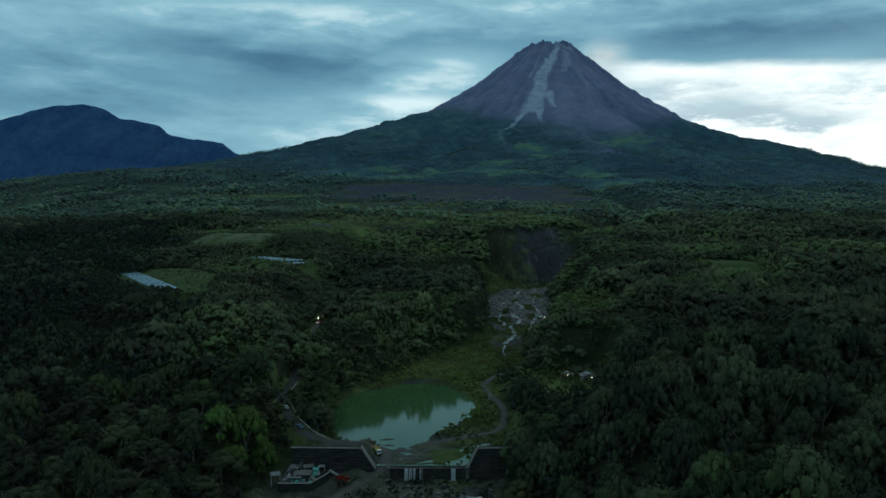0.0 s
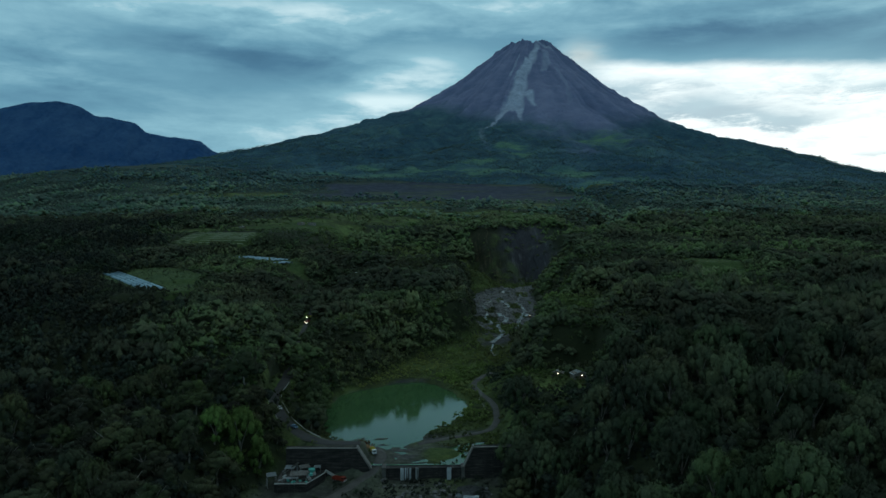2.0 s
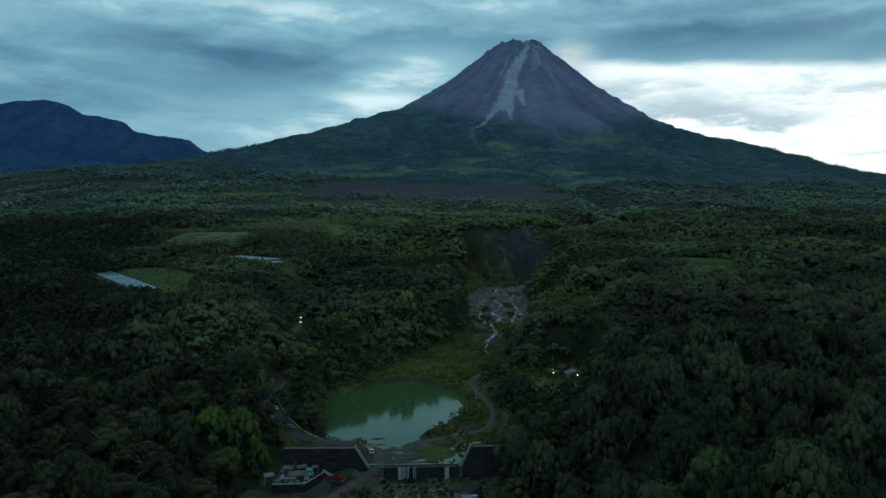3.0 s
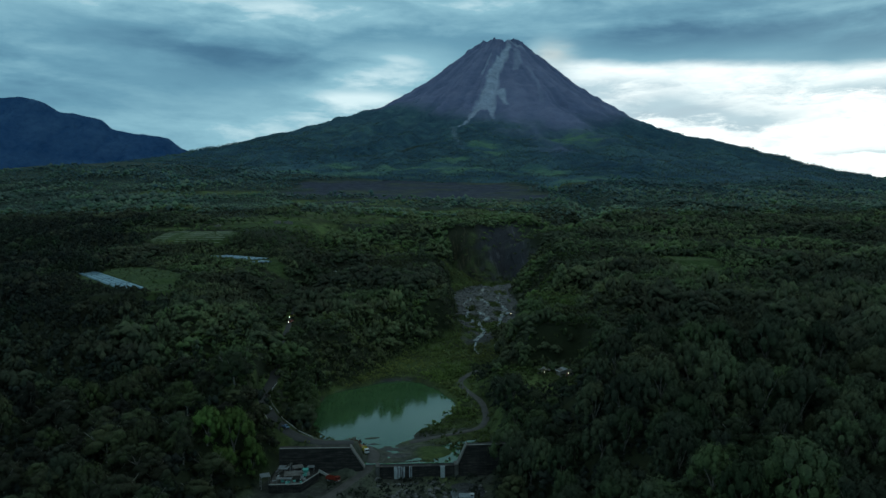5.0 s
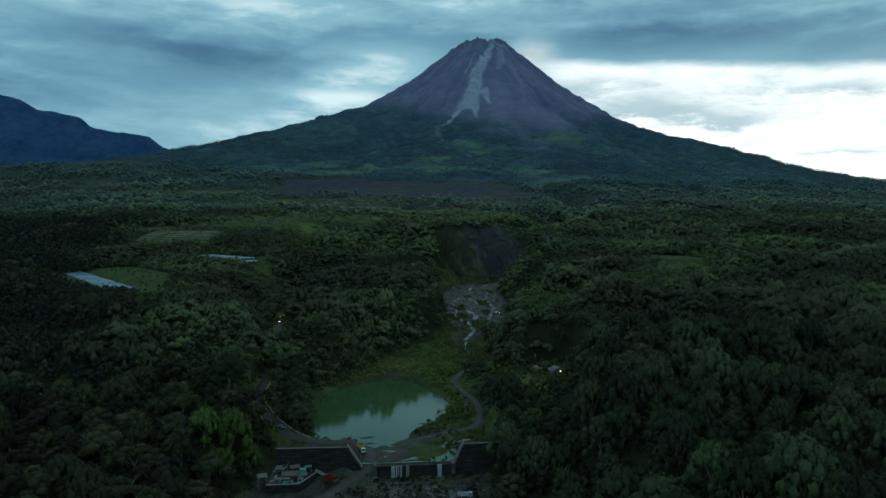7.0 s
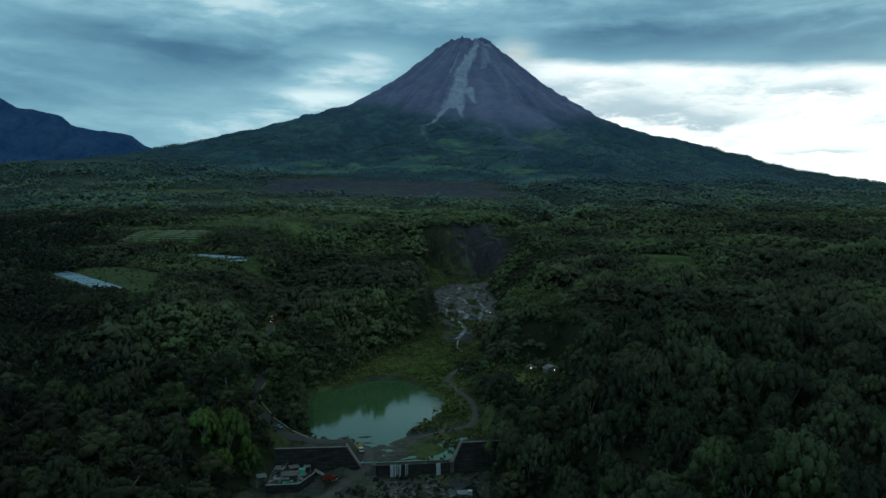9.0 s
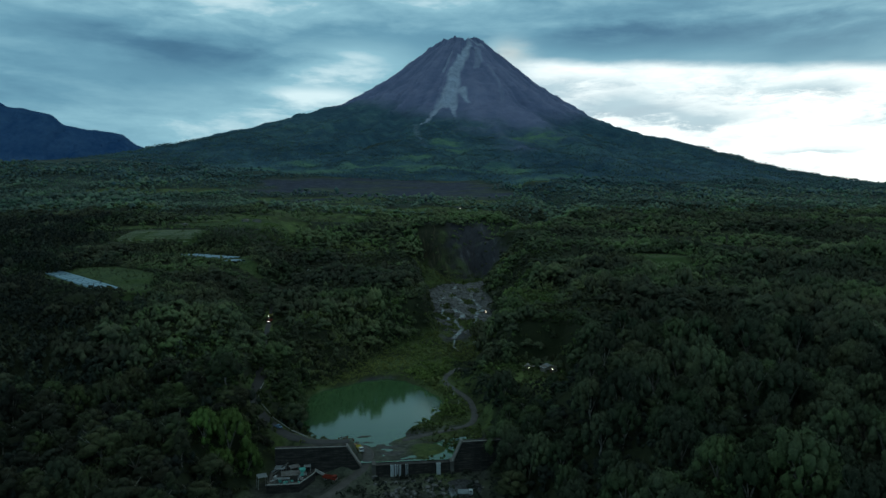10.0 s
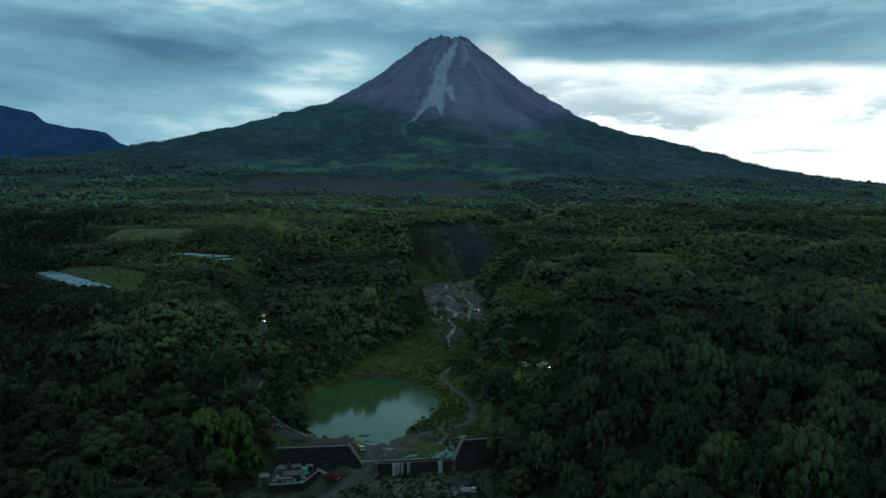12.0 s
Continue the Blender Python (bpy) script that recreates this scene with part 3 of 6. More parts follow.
def wooded(x, y):
    """How far a place is under trees: 0 open, 1 closed."""
    left, right, _ = feet(y)
    out = np.maximum(left - x, x - right)
    w = smooth(out, 1.0, 4.0)
    w = np.where(y > 1045, 1.0, w)
    w = w * (1 - in_fields(x, y))
    w = w * smooth(to_line(x, y, ROAD_HIGH)[0], np.where((y < 425) & (x < -60 - 0.45 * (y - 330)), 9.0, np.where((y > 425) & (y < 546) | (y > 590), 2.0, 4.5)), np.where((y < 425) & (x < -60 - 0.45 * (y - 330)), 13.0, np.where((y > 425) & (y < 546) | (y > 590), 3.5, 6.5))) * smooth(to_line(x, y, ROAD_LOW)[0], 4, 6) * smooth(to_line(x, y, ROAD_YARD)[0], 4, 6)
    w = w * (1 - np.clip(1.4 * lava_field(x, y), 0, 1))
    w = np.where((y > 972) & (y < 1100) & (x > -90) & (x < 70 - 0.2 * (y - 972)), 1.0, w)
    head = smooth(y, 905, 930) * smooth(y, np.where(x < 62, 985, 1062), np.where(x < 62, 968, 1045)) * smooth(out, 40, 12)
    w = w * (1 - 0.85 * meadow(x, y))
    return w * (1 - 0.80 * head) * (1 - smooth(np.maximum(np.abs(x + 62) - 14, np.abs(y - 313) - 11), 3, 0))


def lava_field(x, y):
    d = np.hypot((x - 50) / 305, (y - 1850) / 330) + 1.1 * fbm(x / 130, y / 90, 61, 6)
    e = np.hypot((x - 292) / 34, (y - 1120) / 80) + 0.6 * fbm(x / 90, y / 90, 62, 4)
    return np.maximum(smooth(d, 1.08, 0.88), 0.8 * smooth(e, 1.0, 0.8))


MEADOWS = [(-188, 2448, 60, 55), (-300, 2310, 130, 45), (-70, 2265, 170, 55), (91, 2350, 160, 55), (229, 2290, 90, 45), (188, 2522, 60, 28), (334, 2730, 60, 110), (455, 2252, 110, 70), (574, 2076, 110, 70), (733, 2885, 130, 80), (-100, 1510, 190, 90), (230, 1470, 90, 80), (-480, 1700, 160, 70), (120, 1330, 130, 60), (-60, 1390, 140, 50), (-190, 1080, 90, 45), (-110, 1210, 95, 60), (-330, 1000, 60, 30)]


def meadow(x, y):
    m = np.zeros(np.shape(x))
    for cx, cy, a, b in MEADOWS:
        m = np.maximum(m, smooth(np.hypot((x - cx) / a, (y - cy) / b) + 1.7 * fbm(x / 110, y / 60, 63, 6), 1.30, 0.80))
    return m * (1 - lava_field(x, y))


def build_ground():
    xs = steps([(-5600, 260), (-2500, 120), (-900, 24), (-260, 7), (-130, 2.4), (170, 2.4), (330, 8), (1000, 26), (2600, 120), (5600, 260)])
    ys = steps([(-700, 120), (120, 12), (280, 2.6), (300, 1.7), (520, 2.2), (760, 3.0), (1080, 4.0), (1500, 14), (2300, 28), (3200, 70), (5600, 200)])
    X, Y = np.meshgrid(xs, ys)
    Z = ground_z(X, Y)
    left, right, _ = feet(Y)
    out = np.maximum(left - X, X - right)
    r = np.hypot(X - PEAK_X, PEAK_Y - Y)
    Z = Z - 25 * smooth(r, 2250, 2050)
    floor = (1 - smooth(out, 0, 4)) * (Y < 925)
    pond = to_pond(X, Y)
    open_ = 1 - wooded(X, Y)
    stone = floor * np.maximum(gravel(X, Y), 0.45 * smooth(Y, 330, 322))
    stone = np.maximum(stone, floor * smooth(pond, 3.5, 0.5) * (0.35 + 0.65 * (fbm(X / 12, Y / 12, 71) > 0.0)) * (Y < 520))
    stone = np.maximum(stone, floor * smooth(Y, 362, 350) * 0.75)
    stone = stone * (1 - smooth(np.hypot((X - 3) / 11, (Y - 341) / 10), 1.1, 0.7))
    for bx, by, ba, bb in BARS:
        stone = np.maximum(stone, smooth(np.hypot((X - bx) / ba, (Y - by) / bb), 1.6, 1.0))
    stone = stone * np.clip(0.9 + 2.6 * fbm(X / 22, Y / 22, 72, 4), 0, 1)
    head = smooth(Y, 905, 925) * smooth(Y, np.where(X < 62, 982, 1075), np.where(X < 62, 970, 1058)) * smooth(out + 14 * fbm(X / 18, Y / 18, 76), 44, 18)
    lava = lava_field(X, Y)
    lava = lava * np.clip(1.0 + 2.6 * fbm(X / 110, Y / 50, 73, 6), 0, 1)
    herb = np.clip(np.maximum(open_, meadow(X, Y)) * (1.0 - 0.25 * floor), 0, 1)
    mesh_ob = mesh_object("ground", np.stack([X, Y, Z], -1).reshape(-1, 3), grid_faces(len(xs), len(ys)), M_GROUND,
                          {"herb": herb, "stone": np.clip(stone, 0, 1), "scarp": head * np.clip(1.05 + 2.2 * fbm(X / 16, Y / 30, 75), 0, 1), "lava": lava, "crop": in_fields(X, Y) * (Y > 450) * (1 - floor) * (np.abs(X + 90) > 40) + 0.7 * smooth(np.hypot((X - 1) / 9, (Y - 341) / 7) + 0.9 * fbm(X / 5, Y / 5, 79, 3), 1.05, 0.7), "wood": smooth(Y, 900, 1500) * (1 - herb) * (1 - meadow(X, Y))}, True)
    tagged(mesh_ob, "forested volcanic apron cut by a steep river gorge", "ground", kind="structure")


build_ground()


def relief(x, y):
    """Gullies that run down the cone."""
    dx, dy = x - PEAK_X, PEAK_Y - y
    r, a = np.hypot(dx, dy), np.arctan2(dx, dy)
    bend = 0.25 * fbm(r / 500, a * 2, 81, 3)
    g1 = 1 - 2 * np.abs(value_noise((a + bend) * 9, r / 1500, 82) - 0.5)
    g2 = 1 - 2 * np.abs(value_noise((a + 0.5 * bend) * 24, r / 900, 83) - 0.5)
    g3 = fbm(x / 60, y / 60, 84, 5)
    return g1, g2, g3, r, a


# pale tongues of fresh ash and rock on the front of the cone: how pale, then plan places and half-widths
SCAR = [
    (1.0, [(640, 4105, 18), (574, 3944, 26), (516, 3794, 33), (478, 3623, 38), (438, 3453, 44), (400, 3408, 30), (353, 3291, 13), (270, 3072, 6)]),
    (1.0, [(452, 3450, 29), (427, 3232, 10)]),
    (1.0, [(501, 3536, 27), (515, 3425, 16), (530, 3383, 7)]),
    (0.5, [(532, 4039, 9), (489, 3904, 9), (454, 3823, 10)]),
    (0.45, [(676, 4025, 24), (664, 3908, 26), (625, 3821, 12)]),
    # pale patch painted in place of steam at the crater
    (0.8, [(640, 4170, 14), (690, 4150, 22), (730, 4120, 10)]),
    (0.22, [(241, 3047, 9), (239, 2811, 7), (248, 2654, 6)]),
    (0.20, [(700, 3850, 16), (716, 3640, 12), (690, 3420, 10)]),
]


def cone_z(X, Y):
    Z = hill(X, Y)
    g1, g2, g3, r, a = relief(X, Y)
    amp = smooth(r, 60, 500) * smooth(r, 2300, 1600)
    Z = Z + amp * (32 * (g1 - 0.70) + 9 * (g2 - 0.66)) + g3 * (16 + 26 * smooth(r, 60, 700)) * smooth(r, 2330, 2000)
    # the broken crater rim and its dome
    crag = 1 - 2 * np.abs(value_noise(X / 30, Y / 44, 85) - 0.5)
    Z = Z + (26 * (crag - 0.6) + 26 * fbm(X / 16, Y / 16, 88, 3)) * smooth(r, 300, 140)
    Z = Z + 12 * np.exp(-((X - 582) / 24) ** 2 - ((Y - PEAK_Y) / 60) ** 2) + 15 * np.exp(-((X - 785) / 17) ** 2 - ((Y - PEAK_Y) / 70) ** 2) + 13 * np.exp(-((X - 514) / 16) ** 2 - ((Y - PEAK_Y) / 70) ** 2) + 8 * np.exp(-((X - 700) / 20) ** 2 - ((Y - PEAK_Y) / 70) ** 2)
    Z = Z - 26 * smooth(np.hypot((X - PEAK_X - 12) / 46, (Y - PEAK_Y + 70) / 60), 1.0, 0.4)
    Z = Z + 5 * smooth(r, 2250, 2050) * fbm(X / 170, Y / 170, 5)
    return Z - 30 * smooth(r, 2240, 2340)


def bushy(X, Y, Z, g1):
    """How far forest has climbed the cone."""
    return smooth(Z + (230 - 130 * smooth(X, PEAK_X - 40, PEAK_X + 60)) * fbm(X / 330, Y / 330, 86, 5) + 60 * (g1 - 0.5) + 90 * fbm(X / 70, Y / 70, 89, 4) - 0.42 * np.maximum(np.abs(X - PEAK_X - 10) - 100, 0), 545, 350)


def build_volcano():
    rs = steps([(0, 12), (300, 12), (1300, 16), (2340, 30)])
    angs = np.radians(steps([(-112, 0.8), (-60, 0.4), (60, 0.4), (112, 0.8)]))
    A, Rr = np.meshgrid(angs, rs)
    X, Y = PEAK_X + Rr * np.sin(A), PEAK_Y - Rr * np.cos(A)
    Z = cone_z(X, Y)
    g1, g2, g3, r, a = relief(X, Y)
    wood = bushy(X, Y, Z, g1)
    scar = np.zeros_like(Z)
    for pale, line in SCAR:
        for (ax, ay, aw), (bx, by, bw) in zip(line[:-1], line[1:]):
            lx, ly = bx - ax, by - ay
            t = np.clip(((X - ax) * lx + (Y - ay) * ly) / (lx * lx + ly * ly + 1e-6), 0, 1)
            d = np.hypot(X - ax - t * lx, (Y - ay - t * ly) * 0.5) + 26 * fbm(X / 45, Y / 110, 87, 5)
            w = aw + (bw - aw) * t
            scar = np.maximum(scar, pale * smooth(d, w * 1.15, w * 0.55))
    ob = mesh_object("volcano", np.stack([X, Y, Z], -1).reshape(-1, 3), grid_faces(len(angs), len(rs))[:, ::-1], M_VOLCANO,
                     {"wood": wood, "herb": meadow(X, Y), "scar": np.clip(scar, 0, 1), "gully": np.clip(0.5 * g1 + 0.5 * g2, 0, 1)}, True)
    tagged(ob, "steep volcano cone tinted blue for haze, with pale ash scars and forested foot", "volcano", kind="structure")


build_volcano()


def build_range():
    """The neighbouring mountain; its distance haze is painted in as dark blue."""
    crest = [(-3900, 560), (-3450, 640), (-3000, 700), (-2881, 745), (-2734, 785), (-2514, 840), (-2330, 855), (-2183, 829), (-2091, 770), (-1981, 756), (-1834, 719), (-1779, 671), (-1613, 623), (-1430, 594), (-1356, 543), (-1283, 517), (-1150, 440), (-900, 330), (-600, 250)]
    xs, ts = np.arange(-3900, -599, 14.0), np.linspace(-1, 1, 60)
    X, T = np.meshgrid(xs, ts)
    top = np.interp(X, [c[0] for c in crest], [c[1] for c in crest])
    Y = 4700 + T * 620
    fall = np.abs(T) ** 0.85
    top = top + 26 * fbm(X / 120, X * 0 + 2.2, 98, 4)
    Z = top * (1 - fall) + 150 * fall
    rib = 1 - 2 * np.abs(value_noise(X / 170 + 0.8 * fbm(X / 300, Y / 300, 95), Y / 600, 96) - 0.5)
    Z = Z + (70 * (rib - 0.5) * smooth(np.abs(T), 0.03, 0.3) + 45 * fbm(X / 110, Y / 110, 97)) * smooth(np.abs(T), 1, 0.75) * (0.25 + 0.75 * smooth(np.abs(T), 0, 0.2))
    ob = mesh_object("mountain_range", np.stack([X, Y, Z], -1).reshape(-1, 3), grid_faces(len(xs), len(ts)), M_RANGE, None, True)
    tagged(ob, "distant mountain with a ragged ridge, coloured dark blue for haze", "mountain", kind="structure")


build_range()

# ---------------------------------------------------------------- pond, roads and dam


def part(name, bm, mat, parent=None, label=""):
    me = bpy.data.meshes.new(name)
    bm.to_mesh(me)
    bm.free()
    me.materials.append(mat)
    ob = new(name, me)
    ob.parent = parent
    return tagged(ob, label) if label else ob


def thing(name, label, category, group="", at=(0, 0, 0), turn=0.0):
    ob = new(name)
    ob.matrix_world = pose(*at, 0, 0, turn)
    return tagged(ob, label, category, group)


def box(bm, x0, x1, y0, y1, z0, z1, bevel=0.0):
    m = Matrix.Translation(((x0 + x1) / 2, (y0 + y1) / 2, (z0 + z1) / 2)) @ Matrix.Diagonal((x1 - x0, y1 - y0, z1 - z0, 1))
    got = bmesh.ops.create_cube(bm, size=1, matrix=m)["verts"]
    if bevel:
        bmesh.ops.bevel(bm, geom=list({e for v in got for e in v.link_edges}), offset=bevel, segments=1, affect="EDGES")
    return got


def boxed(*size, bevel=0.0):
    bm = bmesh.new()
    box(bm, *size, bevel=bevel)
    return bm


def prism(outline, y0, y1):
    """An upright outline in x and z, drawn out from y0 to y1."""
    bm = bmesh.new()
    a = [bm.verts.new((x, y0, z)) for x, z in outline]
    b = [bm.verts.new((x, y1, z)) for x, z in outline]
    bm.faces.new(a)
    bm.faces.new(b[::-1])
    for i in range(len(a)):
        j = (i + 1) % len(a)
        bm.faces.new((a[j], a[i], b[i], b[j]))
    bmesh.ops.recalc_face_normals(bm, faces=bm.faces)
    return bm


def ribbon(name, line, half, mat, lift, label, category="road"):
    """A road that follows a polyline, resampled and gently uneven at its edges."""
    pts = [Vector(p) for p in line]
    fine = []
    for i in range(len(pts) - 1):
        p0, p1, p2, p3 = pts[max(i - 1, 0)], pts[i], pts[i + 1], pts[min(i + 2, len(pts) - 1)]
        n = max(2, int((p2 - p1).length / 2))
        for s in range(n):
            t = s / n
            fine.append(0.5 * ((2 * p1) + (p2 - p0) * t + (2 * p0 - 5 * p1 + 4 * p2 - p3) * t * t + (3 * p1 - p0 - 3 * p2 + p3) * t ** 3))
    fine.append(pts[-1])
    verts, rows = [], 7
    for i, p in enumerate(fine):
        d = fine[min(i + 1, len(fine) - 1)] - fine[max(i - 1, 0)]
        s = Vector((d.y, -d.x, 0)).normalized()
        for j in range(rows):
            u = -1 + 2 * j / (rows - 1)
            wob = 1 + 0.25 * noise.noise(Vector((p.x * 0.15, p.y * 0.15, u * 3)))
            q = p + s * u * half * (0.62 if p.y > 440 and half > 3 else 1.0) * (wob if j in (0, rows - 1) else 1)
            verts.append((q.x, q.y, p.z + lift + 0.06 * (1 - u * u) - (0.35 if j in (0, rows - 1) else 0)))
    ob = mesh_object(name, verts, grid_faces(rows, len(fine)), mat, None, True)
    return tagged(ob, label, category, kind="structure"), fine


ribbon("road_high", ROAD_HIGH, 3.4, M_ASPHALT, 0.16, "narrow dark asphalt road climbing along the gorge side")
ribbon("road_yard", ROAD_YARD, 2.6, M_ROAD, 0.18, "grey volcanic-ash ramp round the dam's wing")
ribbon("road_low", ROAD_LOW, 2.1, M_ROAD, 0.18, "grey volcanic-ash haul track through the gorge floor")

bm = bmesh.new()
corners = [bm.verts.new(p) for p in ((-70, 326.2, 5.5), (30, 326.2, 5.5), (30, 500, 5.5), (-70, 500, 5.5))]
bm.faces.new(corners)
tagged(part("water", bm, M_WATER), "still opaque green pond behind a check dam", "water", kind="structure")


def build_dam():
    dam = thing("check_dam", "dark weathered concrete check dam with sloping wing ends", "dam")
    part("wing_wall", prism([(-69, -2), (-31.5, -2), (-31.5, 5.2), (-37.5, 14.6), (-69, 14.9)], 322.6, 326.0), M_CONCRETE_DARK, dam, "stained dark masonry wing")
    part("wing_wall", prism([(11.8, -2), (46, -2), (46, 14.9), (16.2, 14.6), (11.8, 5.2)], 322.6, 326.0), M_CONCRETE_DARK, dam, "stained dark masonry wing")
    part("coping", prism([(-69, 14.95), (-37.2, 14.65), (-37.2, 14.9), (-69, 15.2)], 322.2, 323.1), M_CAP, dam, "pale concrete coping")
    part("coping", prism([(16.0, 14.65), (46, 14.95), (46, 15.2), (16.0, 14.9)], 322.2, 323.1), M_CAP, dam, "pale concrete coping")
    part("sloping_coping", prism([(-37.4, 15.1), (-31.2, 5.35), (-30.6, 5.35), (-36.9, 15.1)], 322.1, 326.3), M_CAP, dam, "pale sloping coping")
    part("sloping_coping", prism([(11.4, 5.35), (16.0, 15.1), (15.5, 15.1), (10.9, 5.35)], 322.1, 326.3), M_CAP, dam, "pale sloping coping")
    part("spillway", prism([(-25.5, -2), (11.8, -2), (11.8, 5.2), (-25.5, 5.2)], 322.8, 326.3), M_CONCRETE_DARK, dam, "dark wet spillway face")
    part("sill", boxed(-25.5, 11.8, 322.4, 325.2, 5.2, 5.42, bevel=0.05), M_CONCRETE_DARK, dam, "dark wet concrete sill")
    for x in (-25.0, 11.0):
        part("abutment", boxed(x - 0.9, x + 0.9, 321.6, 327.2, -2, 6.0, bevel=0.12), M_CONCRETE, dam, "grey concrete abutment")
    for i in range(9):
        x = -23.0 + 4.1 * i
        part("drain_slot", boxed(x, x + 0.35, 322.7, 322.79, 0.8, 4.6), M_TYRE, dam)
    # ridges left by the shutter boards on the wings
    for z in (3.2, 6.4, 9.6, 12.4):
        part("lift_joint", boxed(-68.5, -38.2 if z > 8 else -35.0, 322.5, 322.62, z, z + 0.16), M_CONCRETE_DARK, dam)
        part("lift_joint", boxed(18.5, 45.5, 322.5, 322.62, z, z + 0.16), M_CONCRETE_DARK, dam)
    return dam


build_dam()


def waterfall(x0, x1, seed):
    rng = np.random.default_rng(seed)
    fall = thing("waterfall", "white strands of water falling over the spillway", "waterfall", "falls on the dam")
    x = x0
    while x < x1:
        w = rng.uniform(0.18, 0.7)
        bm = bmesh.new()
        prev = None
        for s in range(7):
            t = s / 6
            z = 5.56 - 5.2 * t * t - 0.1 * t
            y = 322.3 - 1.1 * t + rng.normal(0, 0.04)
            a, b = bm.verts.new((x, y, z)), bm.verts.new((min(x + w, x1), y + 0.03, z))
            if prev:
                bm.faces.new((prev[0], prev[1], b, a))
            prev = (a, b)
        bmesh.ops.solidify(bm, geom=bm.faces[:], thickness=0.05)
        part("strand", bm, M_FOAM, fall)
        x += w + (rng.uniform(0.05, 0.5) if rng.random() < 0.45 else 0.0)


waterfall(-17.5, -12.6, 3)
waterfall(3.6, 5.6, 4)
waterfall(-10.6, -9.4, 6)
tagged(part("stilling_pool", boxed(4, 25, 286, 322.5, -2.2, -0.75), M_WATER_DARK), "shallow dark water below the dam", "water", kind="structure")

# ---------------------------------------------------------------- trees and woods


def ico(level):
    bm = bmesh.new()
    bmesh.ops.create_icosphere(bm, subdivisions=level, radius=1)
    bmesh.ops.triangulate(bm, faces=bm.faces[:])
    v = np.array([x.co[:] for x in bm.verts])
    f = np.array([[x.index for x in fc.verts] for fc in bm.faces])
    bm.free()
    return v, f


KNOB = ico(1)
OCTA = (np.array([(1, 0, 0), (-1, 0, 0), (0, 1, 0), (0, -1, 0), (0, 0, 1), (0, 0, -1)], float),
        np.array([(0, 2, 4), (2, 1, 4), (1, 3, 4), (3, 0, 4), (2, 0, 5), (1, 2, 5), (3, 1, 5), (0, 3, 5)]))


def stack(pieces):
    """Joins (verts, tris, ...) tuples; further arrays run along with the vertices."""
    fs, n = [], 0
    for p in pieces:
        fs.append(p[1] + n)
        n += len(p[0])
    more = [np.concatenate([p[i] for p in pieces]) for i in range(2, len(pieces[0]))]
    return (np.concatenate([p[0] for p in pieces]), np.concatenate(fs), *more)


def sprays(rng, centre, size, count, leaf, droop):
    """Leaf sprays over a lobe: narrow quads that lean outwards and hang."""
    d = rng.normal(size=(count, 3))
    d[:, 2] = np.abs(d[:, 2]) * 0.9 - 0.35
    d /= np.linalg.norm(d, axis=1)[:, None]
    at = centre + d * size * rng.uniform(0.70, 1.20, (count, 1))
    tang = np.cross(d, rng.normal(size=(count, 3)))
    tang /= np.linalg.norm(tang, axis=1)[:, None] + 1e-9
    down = np.cross(tang, d)
    down *= np.where(down[:, 2:3] > 0, -1, 1)
    down = down * (1 - droop) + d * 0.35 + np.array([0, 0, -droop])
    w = leaf * rng.uniform(0.45, 0.8, (count, 1))
    h = leaf * rng.uniform(0.7, 1.5, (count, 1))
    a, b = at - tang * w - down * h * 0.35, at + tang * w - down * h * 0.35
    c, e = at + tang * w * 0.45 + down * h, at - tang * w * 0.45 + down * h
    turned = (np.cross(b - a, c - a) * d).sum(1)[:, None] < 0
    a, b, c, e = np.where(turned, b, a), np.where(turned, a, b), np.where(turned, e, c), np.where(turned, c, e)
    v = np.stack([a, b, c, e], 1).reshape(-1, 3)
    i = np.arange(count)[:, None] * 4
    return v, np.concatenate([i + np.array([[0, 1, 2]]), i + np.array([[0, 2, 3]])]), np.repeat(d + rng.normal(0, 0.34, d.shape), 4, 0)


